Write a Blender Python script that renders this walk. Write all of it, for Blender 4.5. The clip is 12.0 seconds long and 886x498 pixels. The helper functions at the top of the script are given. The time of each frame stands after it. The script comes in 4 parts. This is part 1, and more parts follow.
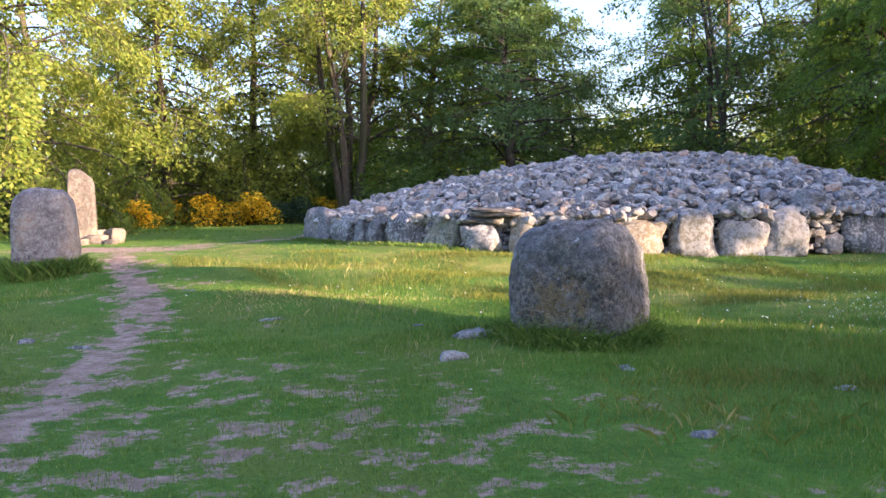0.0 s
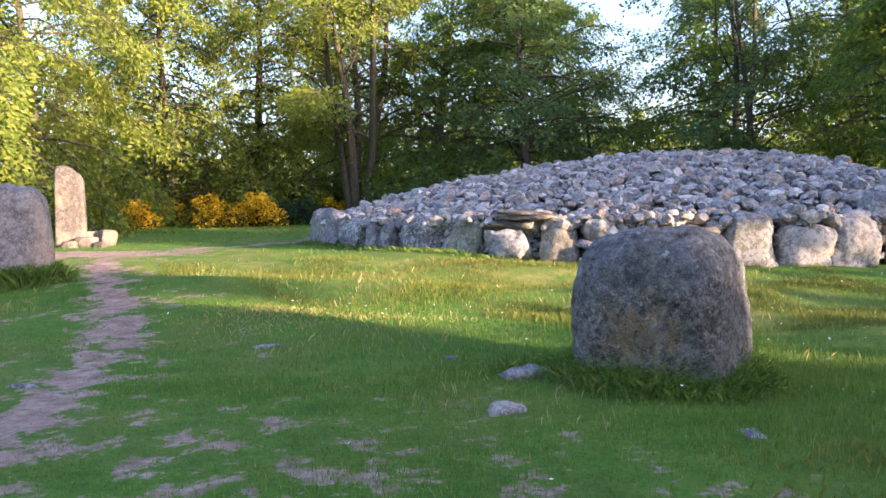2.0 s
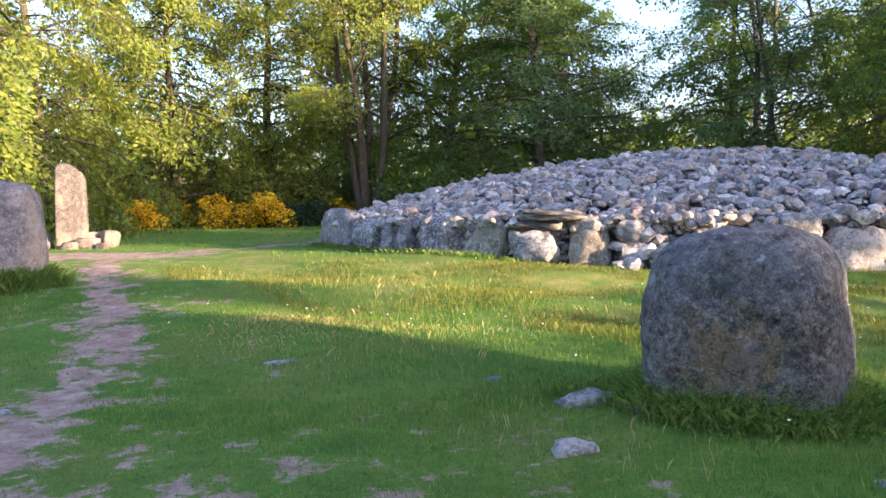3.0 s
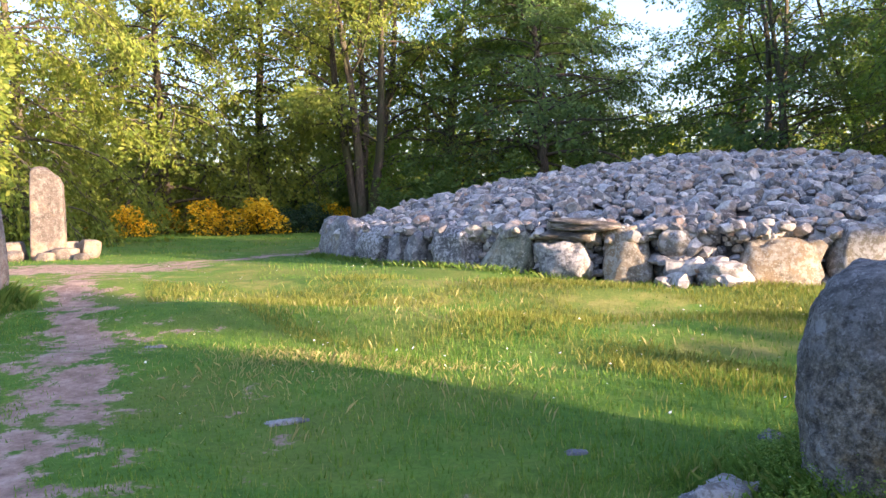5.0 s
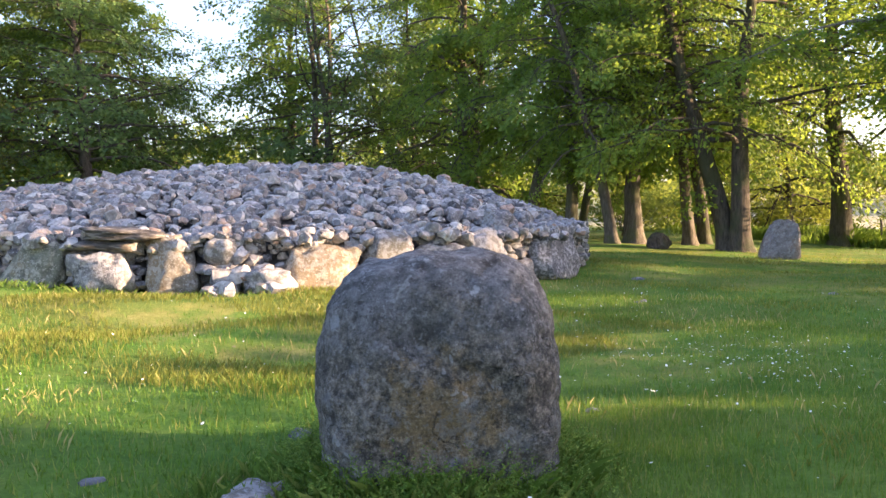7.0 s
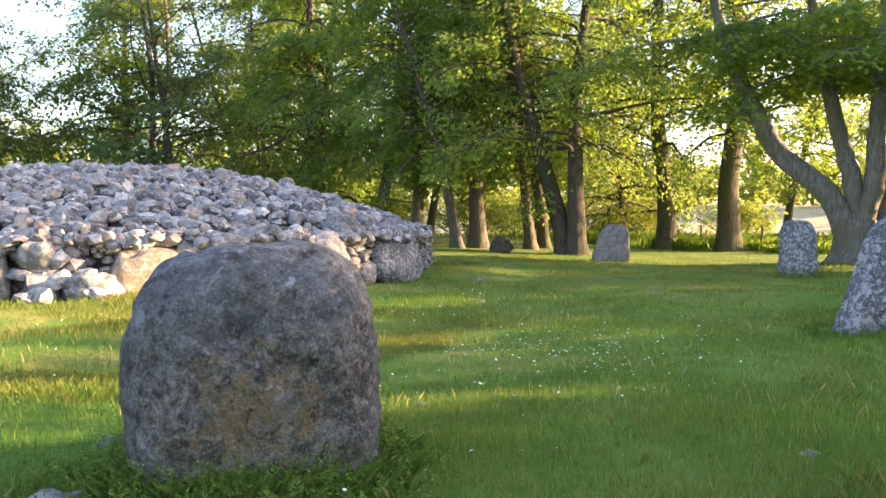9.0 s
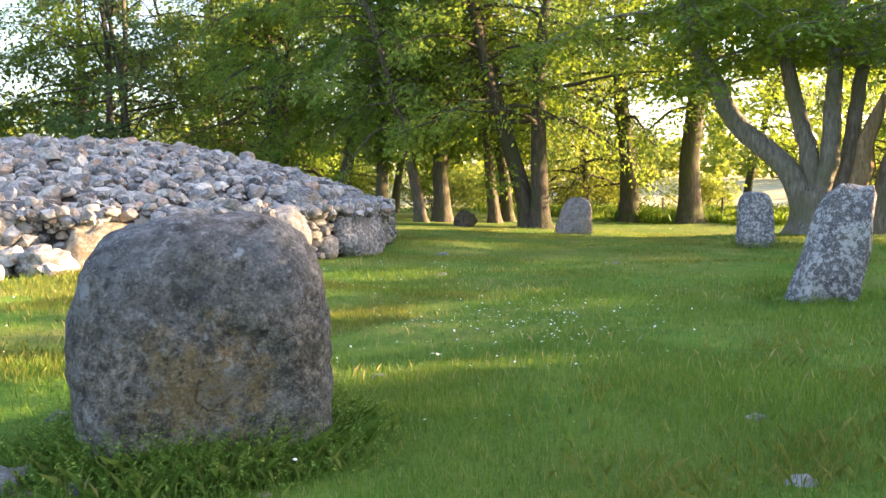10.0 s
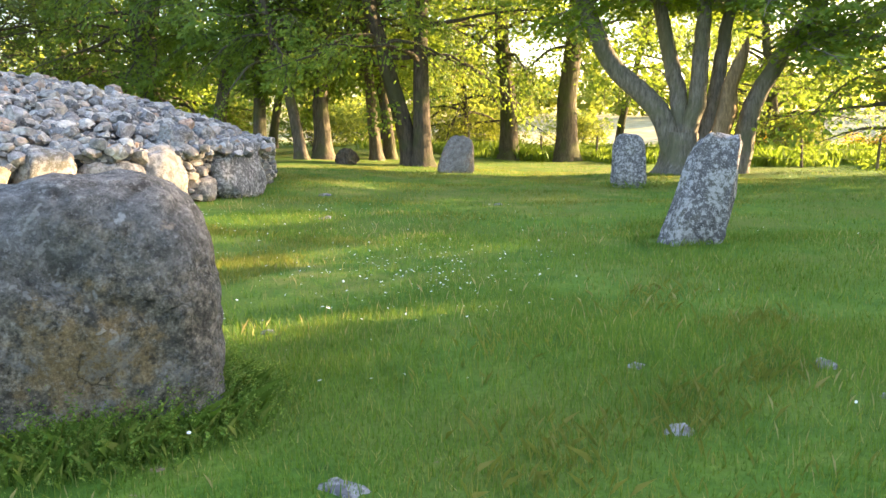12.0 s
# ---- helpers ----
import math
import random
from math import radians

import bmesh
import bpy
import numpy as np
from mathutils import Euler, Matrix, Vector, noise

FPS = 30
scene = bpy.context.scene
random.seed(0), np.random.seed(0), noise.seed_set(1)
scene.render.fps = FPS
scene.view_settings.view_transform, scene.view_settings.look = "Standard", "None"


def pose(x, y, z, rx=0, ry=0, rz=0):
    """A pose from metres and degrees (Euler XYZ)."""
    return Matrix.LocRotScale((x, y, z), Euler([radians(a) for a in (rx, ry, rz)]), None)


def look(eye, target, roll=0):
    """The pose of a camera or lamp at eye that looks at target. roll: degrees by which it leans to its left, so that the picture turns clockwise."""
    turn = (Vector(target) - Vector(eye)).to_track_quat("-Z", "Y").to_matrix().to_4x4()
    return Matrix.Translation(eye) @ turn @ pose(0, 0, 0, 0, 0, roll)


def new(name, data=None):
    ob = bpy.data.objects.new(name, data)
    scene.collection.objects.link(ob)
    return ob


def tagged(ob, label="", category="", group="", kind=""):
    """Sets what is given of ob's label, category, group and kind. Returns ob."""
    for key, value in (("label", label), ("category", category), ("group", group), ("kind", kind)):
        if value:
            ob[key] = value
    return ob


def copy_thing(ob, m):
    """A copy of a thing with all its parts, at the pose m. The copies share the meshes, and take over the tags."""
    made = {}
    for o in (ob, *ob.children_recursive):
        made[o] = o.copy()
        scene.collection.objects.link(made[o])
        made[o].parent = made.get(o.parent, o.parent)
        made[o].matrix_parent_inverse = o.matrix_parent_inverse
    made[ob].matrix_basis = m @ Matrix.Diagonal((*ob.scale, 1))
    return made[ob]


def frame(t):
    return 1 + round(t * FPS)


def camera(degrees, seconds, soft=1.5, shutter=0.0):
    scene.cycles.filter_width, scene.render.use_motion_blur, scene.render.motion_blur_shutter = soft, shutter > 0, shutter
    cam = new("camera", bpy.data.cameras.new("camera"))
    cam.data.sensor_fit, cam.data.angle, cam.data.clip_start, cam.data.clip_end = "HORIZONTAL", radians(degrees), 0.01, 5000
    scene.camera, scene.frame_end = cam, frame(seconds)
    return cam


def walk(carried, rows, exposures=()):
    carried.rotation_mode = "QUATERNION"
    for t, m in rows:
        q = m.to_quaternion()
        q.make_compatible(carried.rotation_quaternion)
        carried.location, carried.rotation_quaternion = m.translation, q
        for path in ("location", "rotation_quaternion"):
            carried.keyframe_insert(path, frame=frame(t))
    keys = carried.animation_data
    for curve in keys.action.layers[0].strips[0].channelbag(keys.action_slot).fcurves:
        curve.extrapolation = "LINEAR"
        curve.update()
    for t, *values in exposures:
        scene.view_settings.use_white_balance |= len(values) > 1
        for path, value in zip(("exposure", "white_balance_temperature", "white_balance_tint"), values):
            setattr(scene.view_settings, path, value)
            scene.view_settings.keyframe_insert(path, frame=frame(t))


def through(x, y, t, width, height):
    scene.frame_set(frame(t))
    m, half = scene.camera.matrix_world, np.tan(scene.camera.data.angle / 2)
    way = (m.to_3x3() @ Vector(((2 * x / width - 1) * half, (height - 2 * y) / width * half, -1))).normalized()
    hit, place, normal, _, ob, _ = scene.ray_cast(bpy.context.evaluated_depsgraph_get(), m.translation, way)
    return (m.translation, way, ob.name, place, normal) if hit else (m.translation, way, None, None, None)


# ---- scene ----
cam = camera(58.4, 12.0, soft=1.5)
PATH = [
    (0, (0.369, 0.136, 1.526), (0.549, 2.124, 1.41), -1.3),
    (0.5, (0.378, 0.659, 1.553), (0.555, 2.648, 1.438), -1.1),
    (1, (0.333, 1.163, 1.529), (0.505, 3.152, 1.416), -1.0),
    (1.5, (0.291, 1.623, 1.537), (0.46, 3.613, 1.425), -1.0),
    (2, (0.227, 2.108, 1.528), (0.391, 4.099, 1.416), -1.0),
    (2.5, (0.124, 2.612, 1.493), (0.282, 4.602, 1.382), -0.9),
    (3, (0.026, 3.17, 1.485), (0.173, 5.162, 1.378), -0.9),
    (4.8, (-0.277, 4.818, 1.534), (-0.156, 6.812, 1.442), -1.0),
    (5, (-0.304, 4.879, 1.558), (-0.135, 6.869, 1.462), -0.9),
    (5.5, (-0.252, 4.962, 1.552), (0.181, 6.912, 1.466), -0.8),
    (6, (-0.17, 4.97, 1.53), (0.548, 6.835, 1.448), -0.7),
    (6.5, (-0.091, 4.972, 1.511), (0.873, 6.722, 1.431), -0.7),
    (7, (-0.053, 4.968, 1.495), (1.12, 6.586, 1.415), -0.6),
    (7.5, (-0.019, 4.95, 1.476), (1.298, 6.453, 1.396), -0.6),
    (9.5, (0.141, 4.849, 1.382), (1.614, 6.2, 1.306), -0.7),
    (10, (0.165, 4.82, 1.374), (1.672, 6.128, 1.244), -0.9),
    (10.5, (0.175, 4.807, 1.381), (1.719, 6.049, 1.114), -0.9),
    (11, (0.185, 4.82, 1.461), (1.774, 5.999, 1.17), -0.7),
    (11.5, (0.193, 4.854, 1.498), (1.831, 5.963, 1.201), -0.5),
    (12, (0.158, 4.914, 1.52), (1.829, 5.972, 1.222), -0.3),
]
walk(cam, [(t, look(eye, target, roll)) for t, eye, target, roll in PATH],
     exposures=[(0, 2.27, 6350, 31), (5, 2.31, 6400, 30), (7.5, 2.56, 7050, 30), (9.5, 2.80, 7550, 25), (12, 3.08, 8000, 18)])

# ---- world, sun, exposure ----
SUN_AZ, SUN_EL = 126.7, 11.5          # degrees clockwise from +y, and above the horizon
world = bpy.data.worlds.new("world")
scene.world = world
world.use_nodes = True
wn = world.node_tree
sky = wn.nodes.new("ShaderNodeTexSky")
sky.sky_type = "NISHITA"
sky.sun_disc = False
sky.sun_elevation = radians(SUN_EL)
sky.sun_rotation = radians(SUN_AZ)
sky.air_density, sky.dust_density, sky.ozone_density = 1.0, 2.2, 2.2
wn.links.new(sky.outputs[0], wn.nodes["Background"].inputs[0])
wn.nodes["Background"].inputs[1].default_value = 0.15
sun_data = bpy.data.lights.new("sun", "SUN")
sun_data.energy, sun_data.angle, sun_data.color = 4.7, radians(0.6), (1.0, 0.79, 0.48)
sun = new("sun", sun_data)
SUN_DIR = Vector((math.sin(radians(SUN_AZ)) * math.cos(radians(SUN_EL)), math.cos(radians(SUN_AZ)) * math.cos(radians(SUN_EL)), math.sin(radians(SUN_EL))))
sun.matrix_world = look((30, -25, 40), Vector((30, -25, 40)) - SUN_DIR)

# ---- materials ----


class Nodes:
    """A short way to write a node material."""

    def __init__(self, name):
        self.mat = bpy.data.materials.new(name)
        self.mat.use_nodes = True
        self.tree = self.mat.node_tree
        self.tree.nodes.clear()
        self.out = self.tree.nodes.new("ShaderNodeOutputMaterial")

    def add(self, kind, **inputs):
        n = self.tree.nodes.new(kind)
        for key, value in inputs.items():
            self.put(n, key.replace("_", " "), value)
        return n

    def put(self, n, key, value):
        s = n.inputs[int(key[1:])] if key[0] == "i" and key[1:].isdigit() else n.inputs[key]
        if isinstance(value, bpy.types.NodeSocket):
            self.tree.links.new(value, s)
        else:
            s.default_value = (*value, 1) if isinstance(value, (tuple, list)) and len(value) == 3 and s.type == "RGBA" else value

    def coords(self, kind="Object"):
        return self.add("ShaderNodeTexCoord").outputs[kind]

    def position(self):
        return self.add("ShaderNodeNewGeometry").outputs["Position"]

    def noise(self, at, scale, detail=4.0, rough=0.6):
        return self.add("ShaderNodeTexNoise", Vector=at, Scale=scale, Detail=detail, Roughness=rough).outputs["Fac"]

    def ramp(self, fac, stops):
        n = self.add("ShaderNodeValToRGB", Fac=fac)
        els = n.color_ramp.elements
        while len(els) < len(stops):
            els.new(0.5)
        for e, (p, c) in zip(els, stops):
            e.position = p
            e.color = (*c, 1) if len(c) == 3 else c
        return n.outputs["Color"]

    def step(self, fac, a, b):
        n = self.add("ShaderNodeMapRange", Value=fac)
        n.interpolation_type = "SMOOTHSTEP"
        n.inputs["From Min"].default_value, n.inputs["From Max"].default_value = a, b
        return n.outputs["Result"]

    def mix(self, fac, a, b, mode="MIX"):
        n = self.tree.nodes.new("ShaderNodeMix")
        n.data_type, n.blend_type = "RGBA", mode
        for s, v in ((n.inputs[0], fac), (n.inputs[6], a), (n.inputs[7], b)):
            if isinstance(v, bpy.types.NodeSocket):
                self.tree.links.new(v, s)
            else:
                s.default_value = v if isinstance(v, (int, float)) else (*v, 1)[:4]
        return n.outputs[2]

    def maths(self, op, a, b=0.0):
        n = self.tree.nodes.new("ShaderNodeMath")
        n.operation = op
        for s, v in zip(n.inputs, (a, b)):
            if isinstance(v, bpy.types.NodeSocket):
                self.tree.links.new(v, s)
            else:
                s.default_value = v
        return n.outputs[0]

    def bump(self, height, strength=0.5, distance=0.02):
        return self.add("ShaderNodeBump", Height=height, Strength=strength, Distance=distance).outputs[0]

    def surface(self, colour, rough=0.85, normal=None, spec=0.3):
        n = self.add("ShaderNodeBsdfPrincipled", Base_Color=colour, Roughness=rough)
        n.inputs["Specular IOR Level"].default_value = spec
        if normal is not None:
            self.put(n, "Normal", normal)
        self.tree.links.new(n.outputs[0], self.out.inputs[0])
        return self.mat

    def leafy(self, colour, through, share=0.45):
        d = self.add("ShaderNodeBsdfPrincipled", Base_Color=colour, Roughness=0.55)
        d.inputs["Specular IOR Level"].default_value = 0.25
        t = self.add("ShaderNodeBsdfTranslucent", Color=through)
        m = self.add("ShaderNodeMixShader", Fac=share)
        self.tree.links.new(d.outputs[0], m.inputs[1])
        self.tree.links.new(t.outputs[0], m.inputs[2])
        self.tree.links.new(m.outputs[0], self.out.inputs[0])
        return self.mat

    def own(self):
        """A number of its own for every object and every loose piece of a mesh."""
        a = self.add("ShaderNodeObjectInfo").outputs["Random"]
        b = self.add("ShaderNodeNewGeometry").outputs["Random Per Island"]
        return self.maths("FRACT", self.maths("ADD", a, b))


def rock_material(name, body, lichen, lichen_cover, warm=None, scale=1.0, dark=(0.04, 0.04, 0.045), crust=0.5):
    """Weathered stone: mottled body, pale crusty lichen in blotches and specks, dark pits, brown stains."""
    n = Nodes(name)
    p = n.position()
    big = n.noise(p, 1.6 * scale, 5)
    mid = n.noise(p, 7.0 * scale, 6, 0.65)
    fine = n.noise(p, 55.0 * scale, 4, 0.7)
    col = n.ramp(mid, [(0.3, [c * 0.55 for c in body]), (0.5, body), (0.7, [min(1, c * 1.45) for c in body])])
    if warm:
        col = n.mix(n.maths("MULTIPLY", n.step(big, 0.47, 0.64), 0.85), col, warm)
    blot = n.step(n.maths("ADD", n.noise(p, 9.0 * scale, 7, 0.72), n.maths("MULTIPLY", big, 0.25)), 0.72 - lichen_cover, 0.82 - lichen_cover)
    col = n.mix(n.maths("MULTIPLY", blot, crust), col, lichen)
    specks = n.step(n.noise(p, 34.0 * scale, 3, 0.5), 0.64 - lichen_cover * 0.4, 0.69 - lichen_cover * 0.4)
    col = n.mix(n.maths("MULTIPLY", specks, 0.65), col, [min(1, c * 1.1) for c in lichen])
    pits = n.step(n.noise(p, 16.0 * scale, 6, 0.75), 0.42, 0.33)
    col = n.mix(n.maths("MULTIPLY", pits, 0.6), col, dark)
    col = n.mix(0.35, col, n.ramp(fine, [(0.3, (0.25, 0.25, 0.25)), (0.7, (1, 1, 1))]), "MULTIPLY")
    height = n.maths("ADD", n.maths("MULTIPLY", mid, 1.0), n.maths("MULTIPLY", fine, 0.35))
    return n.surface(col, 0.9, n.bump(height, 0.7, 0.03 / scale), 0.25)




def boulder_material():
    """Blue-grey stone with a rusty brown face, pale specks and round lichen spots."""
    n = Nodes("boulder_stone")
    p = n.coords("Object")
    big = n.noise(p, 2.0, 6, 0.65)
    mid = n.noise(p, 8.0, 7, 0.7)
    fine = n.noise(p, 60.0, 5, 0.75)
    grain = n.noise(p, 150.0, 3, 0.7)
    col = n.ramp(mid, [(0.32, (0.045, 0.046, 0.048)), (0.5, (0.155, 0.158, 0.165)), (0.66, (0.36, 0.362, 0.37))])
    grey = n.ramp(n.noise(p, 19.0, 7, 0.75), [(0.38, (0.05, 0.048, 0.04)), (0.5, (0.185, 0.165, 0.135)), (0.64, (0.38, 0.34, 0.28))])
    off = n.add("ShaderNodeVectorMath", i0=p, i1=(-0.05, 0.70, -0.58))
    off.operation = "ADD"
    squash = n.add("ShaderNodeVectorMath", i0=off.outputs[0], i1=(1.35, 1.0, 1.4))
    squash.operation = "MULTIPLY"
    far = n.add("ShaderNodeVectorMath", i0=squash.outputs[0])
    far.operation = "LENGTH"
    face = n.step(n.maths("ADD", far.outputs["Value"], n.maths("MULTIPLY", n.maths("SUBTRACT", big, 0.5), 1.6)), 1.35, 0.5)
    col = n.mix(face, col, grey)
    rust = n.step(n.maths("ADD", far.outputs["Value"], n.maths("MULTIPLY", n.maths("SUBTRACT", mid, 0.5), 1.8)), 0.5, 0.12)
    col = n.mix(n.maths("MULTIPLY", rust, 0.7), col, (0.34, 0.23, 0.11))
    col = n.mix(0.45, col, n.ramp(fine, [(0.35, (0.15, 0.15, 0.15)), (0.65, (1.8, 1.8, 1.8))]), "MULTIPLY")
    # bluish sky light on the boulder's top, put into the colour by height
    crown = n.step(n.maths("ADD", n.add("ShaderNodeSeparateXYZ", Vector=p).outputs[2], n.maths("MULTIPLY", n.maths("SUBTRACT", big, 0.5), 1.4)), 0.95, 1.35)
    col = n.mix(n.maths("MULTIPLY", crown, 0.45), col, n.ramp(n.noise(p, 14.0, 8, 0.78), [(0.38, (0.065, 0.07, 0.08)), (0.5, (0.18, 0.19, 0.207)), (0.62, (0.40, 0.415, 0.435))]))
    scour = n.noise(p, 5.0, 9, 0.8)
    col = n.mix(n.maths("MULTIPLY", n.step(scour, 0.53, 0.60), 0.42), col, (0.31, 0.32, 0.34))
    col = n.mix(n.maths("MULTIPLY", n.step(scour, 0.47, 0.41), 0.55), col, (0.06, 0.06, 0.058))
    bend = n.add("ShaderNodeVectorMath", i0=p, i1=n.add("ShaderNodeTexNoise", Vector=p, Scale=2.6, Detail=6.0).outputs["Color"])
    bend.operation = "ADD"
    seam = n.add("ShaderNodeTexVoronoi", Vector=bend.outputs[0], Scale=1.7)
    seam.feature = "DISTANCE_TO_EDGE"
    crack = n.maths("MULTIPLY", n.step(seam.outputs["Distance"], 0.022, 0.004), n.step(n.noise(p, 3.1, 3), 0.54, 0.62))
    col = n.mix(n.maths("MULTIPLY", crack, 0.5), col, (0.035, 0.033, 0.03))
    specks = n.step(n.noise(p, 30.0, 5, 0.7), 0.56, 0.64)
    col = n.mix(n.maths("MULTIPLY", specks, n.maths("SUBTRACT", 0.75, n.maths("MULTIPLY", face, 0.45))), col, (0.38, 0.39, 0.41))
    dents = n.step(n.noise(p, 11.0, 6, 0.75), 0.43, 0.34)
    col = n.mix(n.maths("MULTIPLY", dents, 0.65), col, (0.045, 0.042, 0.04))
    warped = n.add("ShaderNodeVectorMath", i0=p, i1=n.add("ShaderNodeTexNoise", Vector=p, Scale=9.0).outputs["Color"])
    warped.operation = "ADD"
    cell = n.add("ShaderNodeTexVoronoi", Vector=warped.outputs[0], Scale=4.2)
    spot = n.maths("MULTIPLY", n.step(cell.outputs["Distance"], 0.30, 0.22), n.step(n.add("ShaderNodeSeparateColor", Color=cell.outputs["Color"]).outputs[0], 0.66, 0.68))
    col = n.mix(n.maths("MULTIPLY", spot, 0.35), col, (0.52, 0.54, 0.55))
    # round pale lichens, and one rusty one, on the shoulders
    for k, (x, y, z, size, tone) in enumerate([(-0.04, -0.41, 1.37, 0.045, (0.60, 0.62, 0.65)), (-0.21, -0.62, 1.22, 0.040, (0.48, 0.50, 0.53)), (0.42, -0.50, 1.19, 0.036, (0.45, 0.36, 0.28)), (-0.07, -0.66, 1.17, 0.05, (0.26, 0.27, 0.27)),
                                               (0.22, -0.55, 1.25, 0.022, (0.55, 0.57, 0.6)), (0.50, -0.35, 1.26, 0.032, (0.42, 0.43, 0.45)), (-0.52, -0.50, 1.08, 0.04, (0.38, 0.40, 0.43)), (0.05, -0.30, 1.40, 0.03, (0.5, 0.52, 0.54))]):
        near = n.add("ShaderNodeVectorMath", i0=p, i1=(x, y, z))
        near.operation = "DISTANCE"
        edge = n.maths("ADD", near.outputs["Value"], n.maths("MULTIPLY", n.maths("SUBTRACT", n.noise(p, 22.0, 4, 0.7), 0.5), 0.11))
        col = n.mix(n.maths("MULTIPLY", n.step(edge, size * 1.1 + 0.008, size * 0.6), 0.75), col, tone)
    height = n.maths("ADD", n.maths("SUBTRACT", n.maths("MULTIPLY", mid, 0.9), n.maths("ADD", n.maths("MULTIPLY", dents, 0.35), n.maths("SUBTRACT", n.maths("MULTIPLY", crack, 0.5), n.maths("MULTIPLY", scour, 0.8)))), n.maths("ADD", n.maths("MULTIPLY", fine, 0.45), n.maths("MULTIPLY", grain, 0.15)))
    return n.surface(col, 0.9, n.bump(height, 1.0, 0.06), 0.25)


M_BOULDER = boulder_material()
M_LEFT = rock_material("pinkish_stone", (0.20, 0.168, 0.17), (0.42, 0.41, 0.39), 0.12, (0.36, 0.27, 0.22))
M_TALL = rock_material("buff_stone", (0.12, 0.10, 0.088), (0.25, 0.235, 0.22), 0.12, (0.31, 0.22, 0.145))
M_RIGHT = rock_material("lichened_stone", (0.115, 0.115, 0.125), (0.50, 0.50, 0.53), 0.115, (0.14, 0.14, 0.125), scale=1.5, crust=0.75)
M_FAR = rock_material("grey_stone", (0.22, 0.19, 0.18), (0.42, 0.41, 0.40), 0.11, (0.26, 0.19, 0.15))
M_KERB = rock_material("kerb_stone", (0.15, 0.15, 0.163), (0.39, 0.39, 0.40), 0.11, (0.2, 0.18, 0.14), crust=0.75)
M_KERB_GREEN = rock_material("greenish_stone", (0.16, 0.17, 0.14), (0.46, 0.45, 0.40), 0.11, (0.26, 0.22, 0.15), crust=0.65)
M_KERB_BUFF = rock_material("brown_stone", (0.21, 0.18, 0.14), (0.42, 0.41, 0.37), 0.11, (0.26, 0.19, 0.12), crust=0.6)
M_KERB_PALE = rock_material("pale_stone", (0.18, 0.178, 0.185), (0.43, 0.42, 0.42), 0.14, (0.30, 0.26, 0.21), crust=0.8)


def rubble_material():
    n = Nodes("cairn_rubble")
    r = n.own()
    p = n.position()
    base = n.ramp(r, [(0.00, (0.0831, 0.0806, 0.0857)), (0.12, (0.355, 0.344, 0.354)), (0.26, (0.136, 0.136, 0.143)), (0.38, (0.437, 0.424, 0.417)), (0.48, (0.166, 0.161, 0.161)),
                      (0.60, (0.497, 0.476, 0.45)), (0.70, (0.319, 0.281, 0.236)), (0.78, (0.121, 0.117, 0.12)), (0.86, (0.592, 0.562, 0.52)), (0.93, (0.391, 0.264, 0.198)), (1.00, (0.307, 0.287, 0.267))])
    mid = n.noise(p, 12.0, 5, 0.65)
    col = n.mix(0.8, base, n.ramp(mid, [(0.32, (0.36, 0.36, 0.37)), (0.65, (1.28, 1.28, 1.28))]), "MULTIPLY")
    lich = n.step(n.noise(p, 18.0, 6, 0.7), 0.56, 0.64)
    col = n.mix(n.maths("MULTIPLY", lich, 0.55), col, (0.60, 0.60, 0.62))
    fine = n.noise(p, 70.0, 3)
    return n.surface(col, 0.9, n.bump(n.maths("ADD", mid, n.maths("MULTIPLY", fine, 0.3)), 0.6, 0.02), 0.25)


M_RUBBLE = rubble_material()


def slab_material():
    n = Nodes("layered_slab")
    p = n.coords("Object")
    st = n.add("ShaderNodeMapping", Vector=p)
    st.inputs["Scale"].default_value = (2.2, 2.2, 11)
    lay = n.noise(st.outputs[0], 2.2, 5, 0.6)
    col = n.ramp(lay, [(0.3, (0.03, 0.028, 0.027)), (0.5, (0.09, 0.08, 0.07)), (0.62, (0.22, 0.20, 0.18)), (0.75, (0.06, 0.055, 0.052))])
    return n.surface(col, 0.85, n.bump(lay, 0.9, 0.05))


M_SLAB = slab_material()


